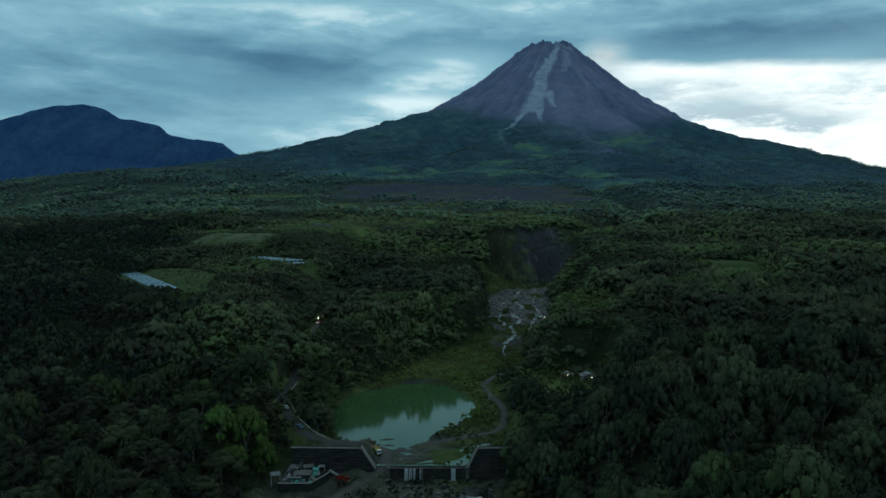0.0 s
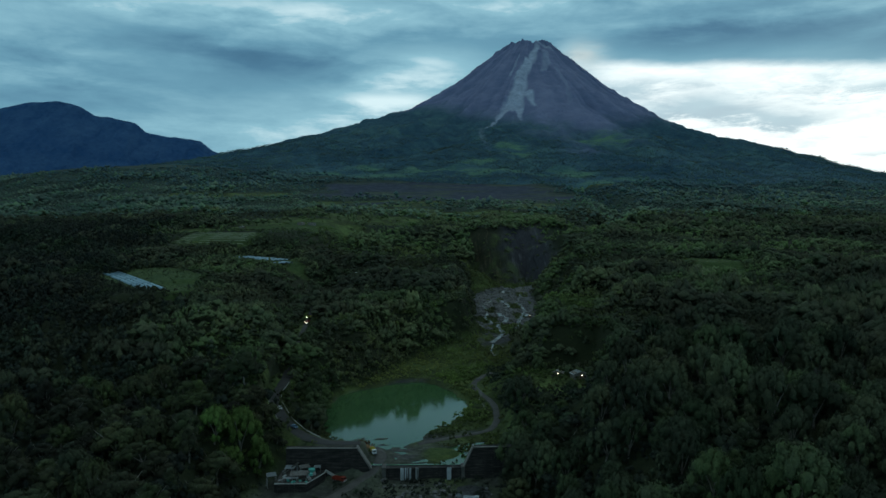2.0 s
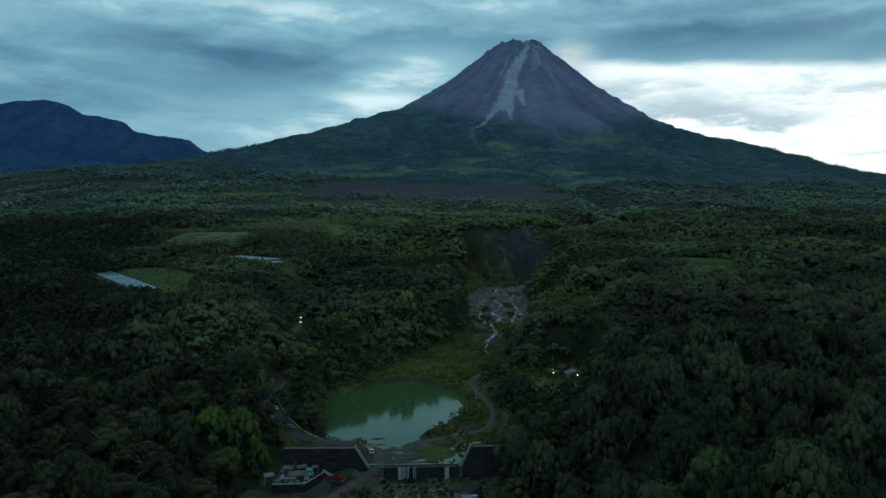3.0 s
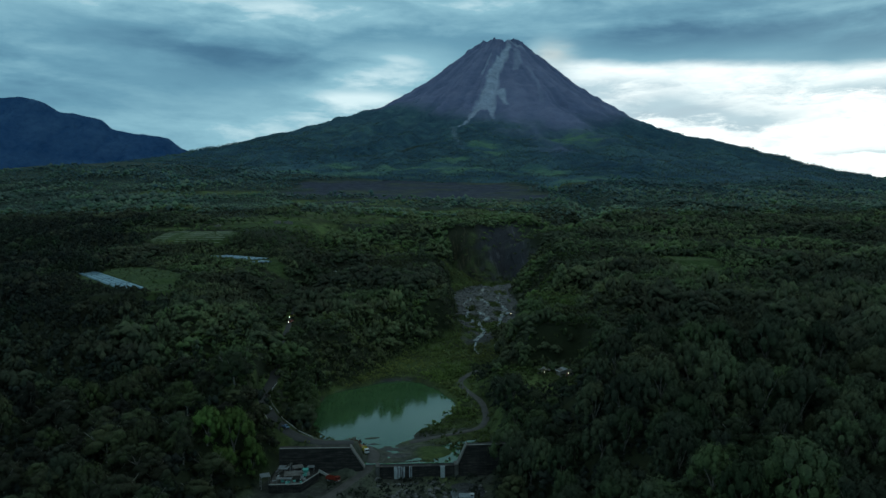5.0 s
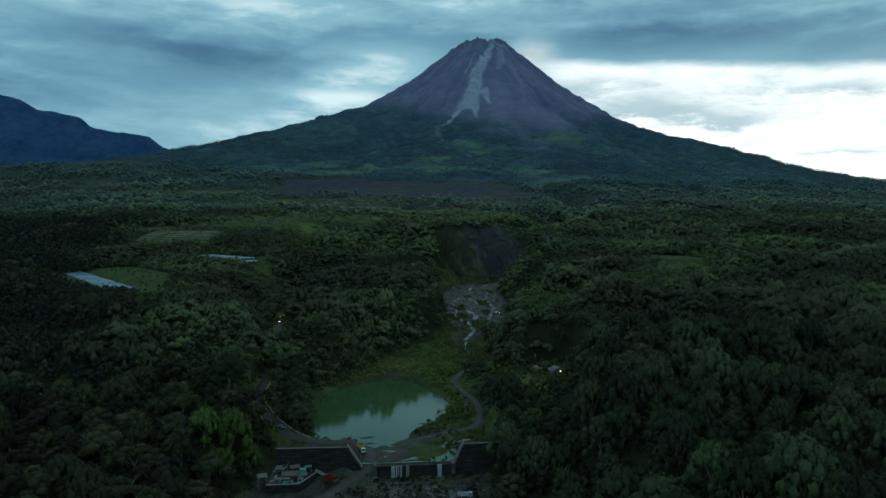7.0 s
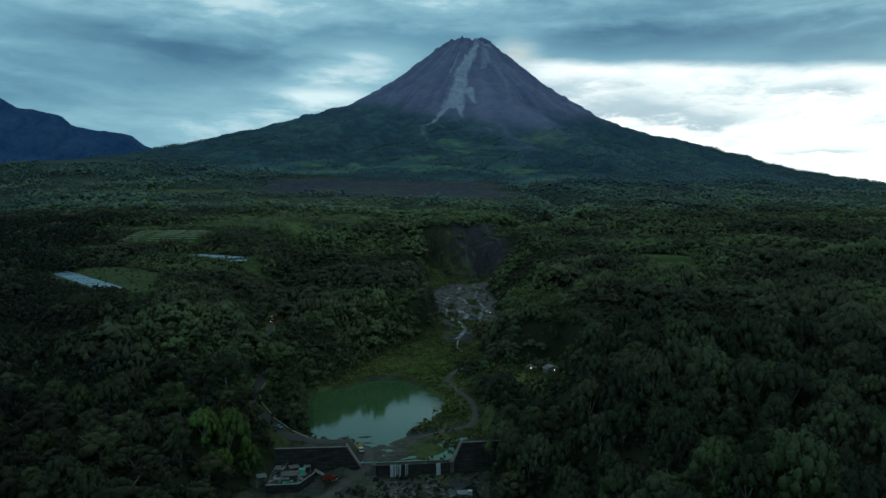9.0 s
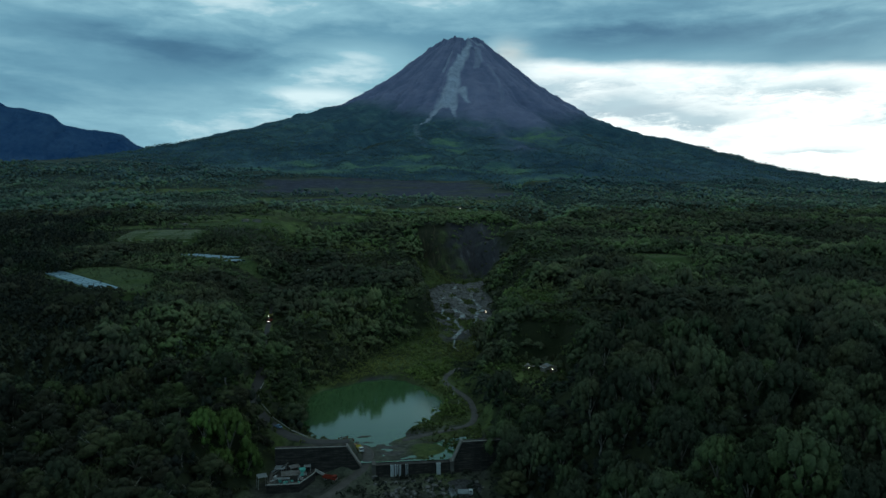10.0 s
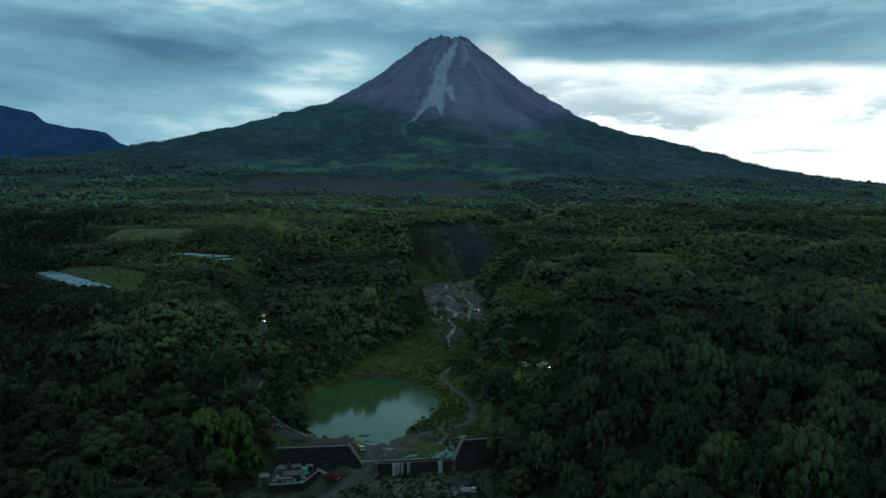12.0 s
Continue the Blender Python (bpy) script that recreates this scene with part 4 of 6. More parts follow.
def crown_arrays(seed, kind, lobes, per_lobe, leaf, core=KNOB, heart=0.84):
    """A crown about 1 high on a base at z = 0; returns vertices, triangles, soft normals."""
    rng = np.random.default_rng(seed)
    bits = []
    for i in range(lobes):
        a = i * 2.4 + rng.uniform(-0.5, 0.5)
        t = (i + 0.5) / lobes
        if kind == "round":
            rad, z = 0.40 * math.sqrt(t) * rng.uniform(0.8, 1.15), 0.80 - 0.42 * t + rng.uniform(-0.08, 0.08)
            size = np.array([0.22, 0.22, 0.17]) * rng.uniform(0.7, 1.2) * (17 / max(lobes, 9)) ** 0.38
        elif kind == "clump":
            rad, z = 0.42 * t ** 0.6 * rng.uniform(0.75, 1.15), 0.86 - 0.62 * t * t + rng.uniform(-0.08, 0.06)
            size = np.array([0.105, 0.105, 0.20]) * rng.uniform(0.7, 1.25) * (34 / max(lobes, 9)) ** 0.38
        elif kind == "flat":
            rad, z = 0.58 * math.sqrt(t) * rng.uniform(0.8, 1.1), 0.86 - 0.16 * t + rng.uniform(-0.07, 0.07)
            size = np.array([0.16, 0.16, 0.085]) * rng.uniform(0.75, 1.25)
        else:
            rad, z = 0.20 * math.sqrt(t) * rng.uniform(0.7, 1.2), 0.90 - 0.66 * t + rng.uniform(-0.05, 0.05)
            size = np.array([0.15, 0.15, 0.17]) * rng.uniform(0.75, 1.25)
        c = np.array([rad * math.cos(a), rad * math.sin(a), z])
        v, f = core
        bits.append((c + v * size * heart * rng.uniform(0.80, 1.18, (len(v), 1)), f, v))
        if per_lobe:
            bits.append(sprays(rng, c, size, per_lobe, leaf * rng.uniform(0.8, 1.2), 0.75 if kind == "clump" else 0.4))
    v, f, lobe = stack(bits)
    out = v - np.array([0, 0, 0.42])
    out /= np.linalg.norm(out, axis=1)[:, None] + 1e-9
    soft = 0.78 * lobe + 0.34 * out + np.array([0, 0, 0.10])
    return v, f, soft / (np.linalg.norm(soft, axis=1)[:, None] + 1e-9)


def tube(stops):
    """A bent, tapered, six-sided limb through (place, radius) stops."""
    d = stops[-1][0] - stops[0][0]
    d = d / np.linalg.norm(d)
    u = np.cross(d, (0.3, 0.8, 0.2))
    u /= np.linalg.norm(u)
    w = np.cross(d, u)
    ring = [np.cos(a) * u + np.sin(a) * w for a in np.arange(6) * math.pi / 3]
    v = np.array([c + r * k for c, r in stops for k in ring])
    f = []
    for s in range(len(stops) - 1):
        for i in range(6):
            a, b = s * 6 + i, s * 6 + (i + 1) % 6
            f += [(a, b, b + 6), (a, b + 6, a + 6)]
    return v, np.array(f)


def trunk_parts(seed, spread, height):
    """A tapered bole and four forked limbs that reach into the crown; 1 high at the crown's top."""
    rng = np.random.default_rng(seed)
    fork = np.array([rng.normal(0, 0.015), rng.normal(0, 0.015), height])
    foot = np.array([0.0, 0.0, -0.12])
    parts = [("trunk", tube([(foot, 0.030), ((foot + fork) / 2 + rng.normal(0, 0.012, 3), 0.024), (fork, 0.018)]))]
    for i in range(4):
        a = i * 1.57 + rng.uniform(-0.4, 0.4)
        reach = np.array([math.cos(a) * spread * 0.45, math.sin(a) * spread * 0.45, 0.0])
        elbow = fork + reach + np.array([0, 0, (0.86 - height) * 0.5])
        tip = elbow + reach + np.array([0, 0, (0.86 - height) * 0.4])
        parts.append(("limb", tube([(fork - np.array([0, 0, 0.01]), 0.014), ((fork + elbow) / 2 + rng.normal(0, 0.012, 3), 0.011), (elbow, 0.009), (tip, 0.004)])))
    return parts


KINDS = {
    "tree": ("round", 25, 48, 0.030, 0.40, 0.34, M_LEAF, "dark green broadleaf tree in the gorge-side forest", "tree"),
    "bamboo_clump": ("clump", 44, 40, 0.030, 0.30, 0.22, M_LEAF_BAMBOO, "dense arching bamboo clump with drooping leafy tips", "bamboo"),
    "umbrella_tree": ("flat", 20, 68, 0.030, 0.52, 0.55, M_LEAF, "pale-trunked tree with a thin flat spreading crown", "tree"),
    "young_tree": ("tall", 12, 68, 0.033, 0.18, 0.25, M_LEAF, "slender dark green young tree", "tree"),
}
MODELS = {}
for n_kind, (kind, (form, lobes, per, leaf, spread, fork, mat, label, cat)) in enumerate(KINDS.items()):
    for variant in range(3):
        root = thing(kind, label, cat, "forest trees near the gorge")
        v, f, soft = crown_arrays(100 * n_kind + variant, form, int(lobes * 1.15), int(per * 1.08), leaf * 0.74, KNOB, 0.66)
        mesh_object("crown", v, f, mat, None, True, root, soft)
        for name, (v, f) in trunk_parts(50 + 7 * n_kind + variant, spread, fork):
            mesh_object(name, v, f, M_BARK, None, True, root)
        MODELS[kind, variant] = root


def jittered(x0, x1, y0, y1, step, seed):
    rng = np.random.default_rng(seed)
    X, Y = np.meshgrid(np.arange(x0, x1, step), np.arange(y0, y1, step))
    X = X + rng.uniform(-0.46, 0.46, X.shape) * step + (np.arange(X.shape[0]) % 2)[:, None] * step * 0.5
    Y = Y + rng.uniform(-0.46, 0.46, Y.shape) * step
    return X.ravel(), Y.ravel(), rng


def in_view(x, y, edge=25.0):
    """Inside the wedge of land that the flight looks over."""
    return (x > -0.62 * (y + 2) - edge) & (x < 0.86 * y - 10 + edge) & (y > 125)


def place(kind, x, y, height, turn, wide=1.0, sink=0.3, z=None, variant=0):
    z = float(ground_z(x, y)) if z is None else z
    ob = copy_thing(MODELS[kind, variant], pose(x, y, z - sink, 0, 0, turn))
    ob.scale = (height * wide, height * wide, height)
    return ob


# trees that the flight passes nearest stand one by one
X, Y, rng = jittered(-300, 330, 150, 460, 15.0, 11)
w = wooded(X, Y)
keep = in_view(X, Y, 8) & (rng.random(len(X)) < w) & (w > 0.35)
X, Y = X[keep], Y[keep]
order = np.argsort(np.hypot(X + 10, Y))[:296]
near_xy, darker = [], []
bright_at = (-88, 316)
for i in order:
    x, y = float(X[i]), float(Y[i])
    if math.hypot(x - bright_at[0], y - bright_at[1]) < 13 or (56 < x < 104 and 384 < y < 452) or (335 < y < 425 and to_line(np.array(x), np.array(y), ROAD_HIGH)[0] < 11):
        continue
    u = rng.random()
    if x > 20:
        kind = "bamboo_clump" if u < 0.66 else "tree" if u < 0.86 else "umbrella_tree" if u < 0.88 else "young_tree"
    else:
        kind = "tree" if u < 0.60 else "umbrella_tree" if u < 0.70 else "young_tree" if u < 0.86 else "bamboo_clump"
    h = {"tree": 14.5, "bamboo_clump": 18.0, "umbrella_tree": 16.0, "young_tree": 15.0}[kind] * rng.uniform(0.55, 1.0) ** 0.8 * (1.45 if rng.random() < 0.3 else 1.12)
    if 45 < x < 88 and 315 < y < 405:
        h *= 0.62
    placed = place(kind, x, y, h, rng.uniform(0, 360), rng.uniform(0.85, 1.15), variant=int(rng.integers(3)))
    near_xy.append((x, y))
    if x < -100 and rng.random() < 0.7:
        darker.append(placed)
NEAR_REACH = float(np.hypot(X[order] + 10, Y[order]).max())

# big trees that lean over the dam's far wing
for x, y, h in ((37, 297, 17), (46, 306, 16), (31, 283, 15), (42, 285, 18), (52, 292, 17), (38, 313, 14), (48, 318, 15), (33, 303, 12)):
    place("tree" if h % 2 else "bamboo_clump", x, y, h, x * 40, 1.0, variant=h % 3)
for x, y, h in ((-66, 388, 15), (-69, 397, 18), (-64, 402, 13), (-71, 409, 17), (-67, 418, 15), (-73, 426, 17), (-68, 436, 14), (-64, 380, 11), (-66, 448, 15), (-74, 442, 16)):
    place("tree" if h % 2 else "young_tree", x, y, h, x * 43, 0.9, variant=h % 3)
# a screen of trees on the pond side of the climbing road
for i in range(13):
    x, y = -81.5 - 2.5 * (i % 2) - 0.03 * 9 * i, 428 + 9.0 * i
    place("tree" if i % 3 else "young_tree", x, y, 8 + (i * 5) % 6, i * 77, 1.0, variant=i % 3)
# bushy young growth between the road and the works
for x, y, h in ((-83, 340, 7), (-78, 337, 6), (-75, 332, 5), (-87, 347, 8), (-80, 347, 6), (-72.5, 334, 4), (-78, 328, 5), (-85, 330, 7), (-91, 336, 9), (-93, 326, 8)):
    darker.append(place("tree", x, y, h, x * 50, 1.25, variant=h % 3))
# most trees on the western bank and by the works get a darker leaf
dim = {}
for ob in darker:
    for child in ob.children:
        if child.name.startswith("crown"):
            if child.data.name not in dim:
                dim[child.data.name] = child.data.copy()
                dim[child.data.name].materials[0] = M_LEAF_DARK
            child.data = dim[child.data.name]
for x, y, h, wide, label in ((-88, 318, 23, 0.98, "bright fresh green leafy bamboo clump beside the dam"), (-98, 313, 17, 1.1, "low bright green bamboo clump on the bank"), (-80, 318, 15, 1.0, "fresh green bushy clump beside the works"), (-90, 307, 12, 1.3, "fresh green clump on the lower bank")):
    fresh = place("bamboo_clump", x, y, h, x * 31, wide, variant=int(h) % 3)
    tagged(fresh, label, "bamboo")
    for child in fresh.children:
        if child.name.startswith("crown"):
            child.data = child.data.copy()
            child.data.materials[0] = M_LEAF_FRESH
for root in MODELS.values():
    for o in (*root.children, root):
        bpy.data.objects.remove(o)


# stands of fresher green: centre and reach
FRESH = [(-54, 531, 20), (-72, 548, 26), (-16, 583, 18), (268, 695, 34), (178, 685, 26), (122, 598, 26), (200, 1060, 60), (-120, 760, 40), (-60, 900, 60), (330, 900, 45), (420, 760, 30), (-200, 700, 30), (250, 520, 26), (-330, 800, 40), (-30, 1120, 70), (-140, 480, 16), (-160, 560, 24), (-190, 640, 22), (150, 640, 26), (205, 700, 30), (160, 860, 40), (-10, 960, 50), (-150, 1000, 60), (60, 1180, 70)]


def woods(name, x, y, height, wide, templates, seed, label, mat=M_WOODS, z=None):
    """Many crowns joined into one sheet of forest."""
    rng = np.random.default_rng(seed)
    z = ground_z(x, y) if z is None else z
    which = rng.integers(len(templates), size=len(x))
    spin = rng.uniform(0, 6.283, len(x))
    tone = 0.44 + 2.4 * fbm(x / 90, y / 90, 301, 5) + rng.normal(0, 0.14, len(x))
    for cx, cy, reach in FRESH:
        tone = tone + 0.42 * np.exp(-((x - cx) ** 2 + (y - cy) ** 2) / reach ** 2)
    # darker on the shelf and left in the camera's view, paler far off
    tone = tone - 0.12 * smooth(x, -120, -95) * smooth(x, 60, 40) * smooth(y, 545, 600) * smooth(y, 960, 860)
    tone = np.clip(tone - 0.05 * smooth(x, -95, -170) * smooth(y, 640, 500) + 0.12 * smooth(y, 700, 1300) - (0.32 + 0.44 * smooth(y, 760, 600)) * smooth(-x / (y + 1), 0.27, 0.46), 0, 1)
    vs, fs, ns, tn, n = [], [], [], [], 0
    for k, (tv, tf, soft) in enumerate(templates):
        m = np.where(which == k)[0]
        if not len(m):
            continue
        c, s = np.cos(spin[m])[:, None], np.sin(spin[m])[:, None]
        w, h = (height[m] * wide[m])[:, None], height[m][:, None]
        px = x[m][:, None] + (tv[None, :, 0] * c - tv[None, :, 1] * s) * w
        py = y[m][:, None] + (tv[None, :, 0] * s + tv[None, :, 1] * c) * w
        pz = z[m][:, None] + tv[None, :, 2] * h - 0.3
        vs.append(np.stack([px, py, pz], -1).reshape(-1, 3))
        fs.append((tf[None] + (np.arange(len(m)) * len(tv))[:, None, None] + n).reshape(-1, 3))
        ns.append(np.stack([soft[None, :, 0] * c - soft[None, :, 1] * s, soft[None, :, 0] * s + soft[None, :, 1] * c, np.repeat(soft[None, :, 2], len(m), 0)], -1).reshape(-1, 3))
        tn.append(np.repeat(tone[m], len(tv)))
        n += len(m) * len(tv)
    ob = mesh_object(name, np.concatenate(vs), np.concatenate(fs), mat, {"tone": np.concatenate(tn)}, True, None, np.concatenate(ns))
    return tagged(ob, label, "forest", kind="stuff")


MIDDLE = [crown_arrays(500 + i, ("round", "clump", "round", "clump", "tall", "round")[i], 9, 15, 0.046, OCTA, 0.78) for i in range(6)]
FAR = [crown_arrays(600 + i, ("round", "clump", "tall", "round", "round")[i], 5, 5, 0.070, OCTA, 0.92) for i in range(5)]
SPECK = [crown_arrays(700 + i, ("round", "clump", "tall")[i], 2, 0, 0.1, OCTA) for i in range(3)]


# trees lowered so the camera sees the terraces and clearings: centre and reach
LOW_FOR_VIEW = [(-215, 530, 46, 30), (-150, 722, 40, 36), (-262, 846, 54, 28), (70, 372, 30, 42), (108, 522, 24, 48), (114, 555, 24, 30), (265, 640, 38, 34), (-93, 525, 12, 34), (-95, 546, 10, 26), (190, 1000, 60, 60)]


def lowered_for_view(x, y):
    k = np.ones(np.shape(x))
    for cx, cy, a, b in LOW_FOR_VIEW:
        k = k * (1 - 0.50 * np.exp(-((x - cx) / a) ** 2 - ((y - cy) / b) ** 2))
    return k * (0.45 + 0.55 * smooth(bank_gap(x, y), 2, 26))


def canopy(x, y):
    """Patches of taller and lower growth."""
    return np.clip(0.58 + 2.5 * fbm(x / 62, y / 62, 305, 4), 0.08, 1.25)


def pines(x, y):
    return smooth(-x / (y + 1) + 0.30 * fbm(x / 90, y / 90, 308, 3), 0.28, 0.42) * smooth(y, 1150, 1000)


# understory and lesser trees among the near ones
X, Y, rng = jittered(-300, 360, 150, 470, 8.8, 15)
keep = in_view(X, Y) & (rng.random(len(X)) < wooded(X, Y) * 0.55) & (np.hypot(X + 10, Y) <= NEAR_REACH)
X, Y = X[keep], Y[keep]
woods("forest", X, Y, 6.5 * rng.uniform(0.5, 1.35, len(X)), rng.uniform(1.1, 1.7, len(X)), MIDDLE, 20, "lesser trees and bushes under the forest crowns", M_LEAF_DEEP)
X, Y, rng = jittered(-520, 640, 150, 660, 7.4, 12)
keep = in_view(X, Y) & (rng.random(len(X)) < wooded(X, Y) * (1 - 0.75 * pines(X, Y))) & (np.hypot(X + 10, Y) > NEAR_REACH - 4)
X, Y = X[keep], Y[keep]
tall = 4.5 + 8.5 * canopy(X, Y) * rng.uniform(0.55, 1.35, len(X)) + 7 * (rng.random(len(X)) < 0.08)
woods("forest", X, Y, tall * lowered_for_view(X, Y), rng.uniform(0.8, 1.3, len(X)) + 0.5 * smooth(to_line(X, Y, ROAD_HIGH)[0], 16, 9), MIDDLE, 21, "mixed dark green forest on the gorge rims")
# a tall dark pine plantation on the western slopes
X, Y, rng = jittered(-760, -80, 380, 1150, 8.2, 18)
keep = in_view(X, Y) & (rng.random(len(X)) < wooded(X, Y) * pines(X, Y)) & (np.hypot(X + 10, Y) > NEAR_REACH - 20)
X, Y = X[keep], Y[keep]
PINE = [crown_arrays(560 + i, "tall", 6, 8, 0.075, OCTA, 0.72) for i in range(4)]
woods("forest", X, Y, (8 + 8 * rng.random(len(X))) * lowered_for_view(X, Y), rng.uniform(0.8, 1.2, len(X)), PINE, 28, "tall dark pine plantation on the western slopes", M_LEAF_DEEP)
X, Y, rng = jittered(-1050, 1300, 660, 1380, 9.2, 13)
keep = in_view(X, Y) & (rng.random(len(X)) < wooded(X, Y) * np.clip(1.1 + 2.2 * fbm(X / 110, Y / 110, 303), 0.35, 1) * smooth(Y, 1390, 1150) * (1 - 0.75 * pines(X, Y)))
X, Y = X[keep], Y[keep]
woods("forest", X, Y, (3.5 + 8 * canopy(X, Y) * rng.uniform(0.5, 1.35, len(X))) * lowered_for_view(X, Y), rng.uniform(0.95, 1.6, len(X)), FAR, 22, "dense forest on the volcano's lower apron")
X, Y, rng = jittered(-2000, 2300, 1120, 2350, 11.0, 14)
keep = in_view(X, Y) & (rng.random(len(X)) < wooded(X, Y) * np.clip(0.95 + 2.4 * fbm(X / 200, Y / 200, 304), 0.2, 1) * smooth(Y, 1120, 1330)) & (np.hypot(X - PEAK_X, Y - PEAK_Y) > 2250)
X, Y = X[keep], Y[keep]
# nearer the peak more crowns get the haze-blue leaf
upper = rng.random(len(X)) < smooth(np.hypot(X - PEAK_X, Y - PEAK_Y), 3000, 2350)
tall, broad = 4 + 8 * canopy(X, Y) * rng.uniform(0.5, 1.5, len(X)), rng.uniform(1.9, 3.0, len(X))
for here, mat, label in ((~upper, M_WOODS_FAR, "distant forest under the volcano"), (upper, M_WOODS_HAZY, "forest at the volcano's foot, leaves tinted blue for haze")):
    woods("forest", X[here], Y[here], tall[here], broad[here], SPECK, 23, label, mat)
X, Y, rng = jittered(-1500, 2300, 1900, 3300, 12.0, 41)
reach = np.hypot(X - PEAK_X, Y - PEAK_Y)
high = cone_z(X, Y)
keep = in_view(X, Y) & (reach < 2270) & (reach > 1100) & (rng.random(len(X)) < bushy(X, Y, high, relief(X, Y)[0]) * np.clip(0.8 + 2.4 * fbm(X / 160, Y / 160, 310), 0.1, 1) * (1 - 0.85 * meadow(X, Y)) * smooth(reach, 1100, 1700) * smooth(bushy(X, Y, high, relief(X, Y)[0]), 0.55, 0.95))
X, Y, high = X[keep], Y[keep], high[keep]
woods("forest", X, Y, 4 + 5 * rng.random(len(X)), rng.uniform(1.8, 3.2, len(X)), SPECK, 42, "forest on the volcano's foot in haze-tinted leaf colours", M_WOODS_HAZY, high)
# scrub that fills the steep sides of the gorge and the road banks
SCRUB = [crown_arrays(800 + i, "clump", 3, 6, 0.15, OCTA, 0.72) for i in range(3)]
X, Y, rng = jittered(-150, 190, 205, 1060, 4.6, 17)
left, right, _ = feet(Y)
steep = np.where(Y > 925, 30, np.maximum(left - X, X - right))
keep = (steep > 1) & (steep < 105) & (to_line(X, Y, ROAD_HIGH)[0] > np.where(Y > 430, 3.2, 4.4)) & ~((np.abs(X + 94) < 5) & (Y > 505) & (Y < 566)) & ~((np.abs(X + 62) < 15) & (Y < 327)) & (rng.random(len(X)) < np.where((Y > 905) & (X > 55), 0.07, np.where(Y > 905, 0.5, 0.8)))
X, Y = X[keep], Y[keep]
tall, broad = 2.0 + 3.4 * rng.random(len(X)) ** 2, rng.uniform(1.4, 2.5, len(X))
for here, mat, label in (((Y >= 300) & ((X < 25) | (Y > 400)), M_GRASS, "rank green scrub on the gorge sides"), ((Y < 300) | ((X >= 25) & (Y <= 400)), M_LEAF_DEEP, "dark scrub under the trees below the dam")):
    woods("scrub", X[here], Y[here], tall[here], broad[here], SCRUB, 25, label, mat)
X, Y, rng = jittered(-110, 60, 440, 900, 3.4, 43)
left, _, _ = feet(Y)
keep = (left - X > 0) & (left - X < 42) & (to_line(X, Y, ROAD_HIGH)[0] > 5) & (rng.random(len(X)) < 0.6)
X, Y = X[keep], Y[keep]
woods("scrub", X, Y, 2.5 + 4.0 * rng.random(len(X)) ** 2, rng.uniform(0.9, 1.5, len(X)), SCRUB, 44, "hanging bushes on the gorge's western wall", M_WOODS)
# bushes on the banks of the terraces
X, Y, rng = jittered(-420, 320, 440, 960, 4.0, 29)
gap = bank_gap(X, Y, 0)
bank = (gap > -40) & (gap < 34)
keep = bank & (rng.random(len(X)) < 0.75) & in_view(X, Y) & (in_fields(X, Y) < 0.3) & ((gap > 0) | (Y < 700))
X, Y, gap = X[keep], Y[keep], gap[keep]
woods("scrub", X, Y, 2.0 + (2.0 + 4.2 * smooth(bank_gap(X, Y), 2, 14)) * rng.random(len(X)) ** 1.5, rng.uniform(1.2, 2.0, len(X)), SCRUB, 30, "bushes on the banks of the farm terraces", M_WOODS)
# crops and grass tufts on the open plots
TUFT = [crown_arrays(950 + i, "round", 1, 2, 0.3, OCTA) for i in range(3)]
X, Y, rng = jittered(-480, 330, 480, 1280, 3.8, 19)
keep = (rng.random(len(X)) < np.where(in_fields(X, Y) > 0.01, 0.4 + 0.6 * in_fields(X, Y), 0)) & in_view(X, Y)
X, Y = X[keep], Y[keep]
plot_edge = 1 - np.clip(in_fields(X, Y) * 1.6, 0, 1)
woods("crops", X, Y, 0.5 + 1.1 * rng.random(len(X)) ** 2 + 3.5 * plot_edge, rng.uniform(1.6, 3.2, len(X)), TUFT, 27, "green crops and grass tufts on hill plots", M_GRASS)
# shrubs and reeds on the gorge floor
X, Y, rng = jittered(-85, 150, 285, 930, 2.35, 16)
left, right, _ = feet(Y)
floor = (X > left - 3) & (X < right + 3)
dry = (to_pond(X, Y) > 3) & (to_line(X, Y, ROAD_LOW)[0] > 3.6) & (to_line(X, Y, ROAD_YARD)[0] > 3.6) & (to_line(X, Y, ROAD_HIGH)[0] > 4.6)
yard = (np.abs(X + 62) < 15) & (Y > 300) & (Y < 327)
isle = np.zeros(len(X), bool)
for ix, iy, ia, ib in ISLANDS:
    isle |= np.hypot((X - ix) / ia, (Y - iy) / ib) < 1
many = np.where(gravel(X, Y) > 0.4, 0.05, np.where(isle, 1.6, np.where(Y < 326, 0.75, 0.9))) * np.clip(0.85 + 2.2 * fbm(X / 22, Y / 22, 306), 0, 1)
keep = floor & dry & ~yard & (np.abs(Y - 324.5) > 3) & (rng.random(len(X)) < many) & ~((Y > 326) & (Y < 356) & (X > -27) & (X < -2)) & (np.hypot((X - 1) / 11, (Y - 341) / 10) > 1)
X, Y = X[keep], Y[keep]
tall = 0.8 + 2.6 * rng.random(len(X)) ** 3 + 2.2 * ((X > 8) & (Y > 395) & (Y < 500) & (rng.random(len(X)) < 0.4))
broad = rng.uniform(1.3, 2.4, len(X))
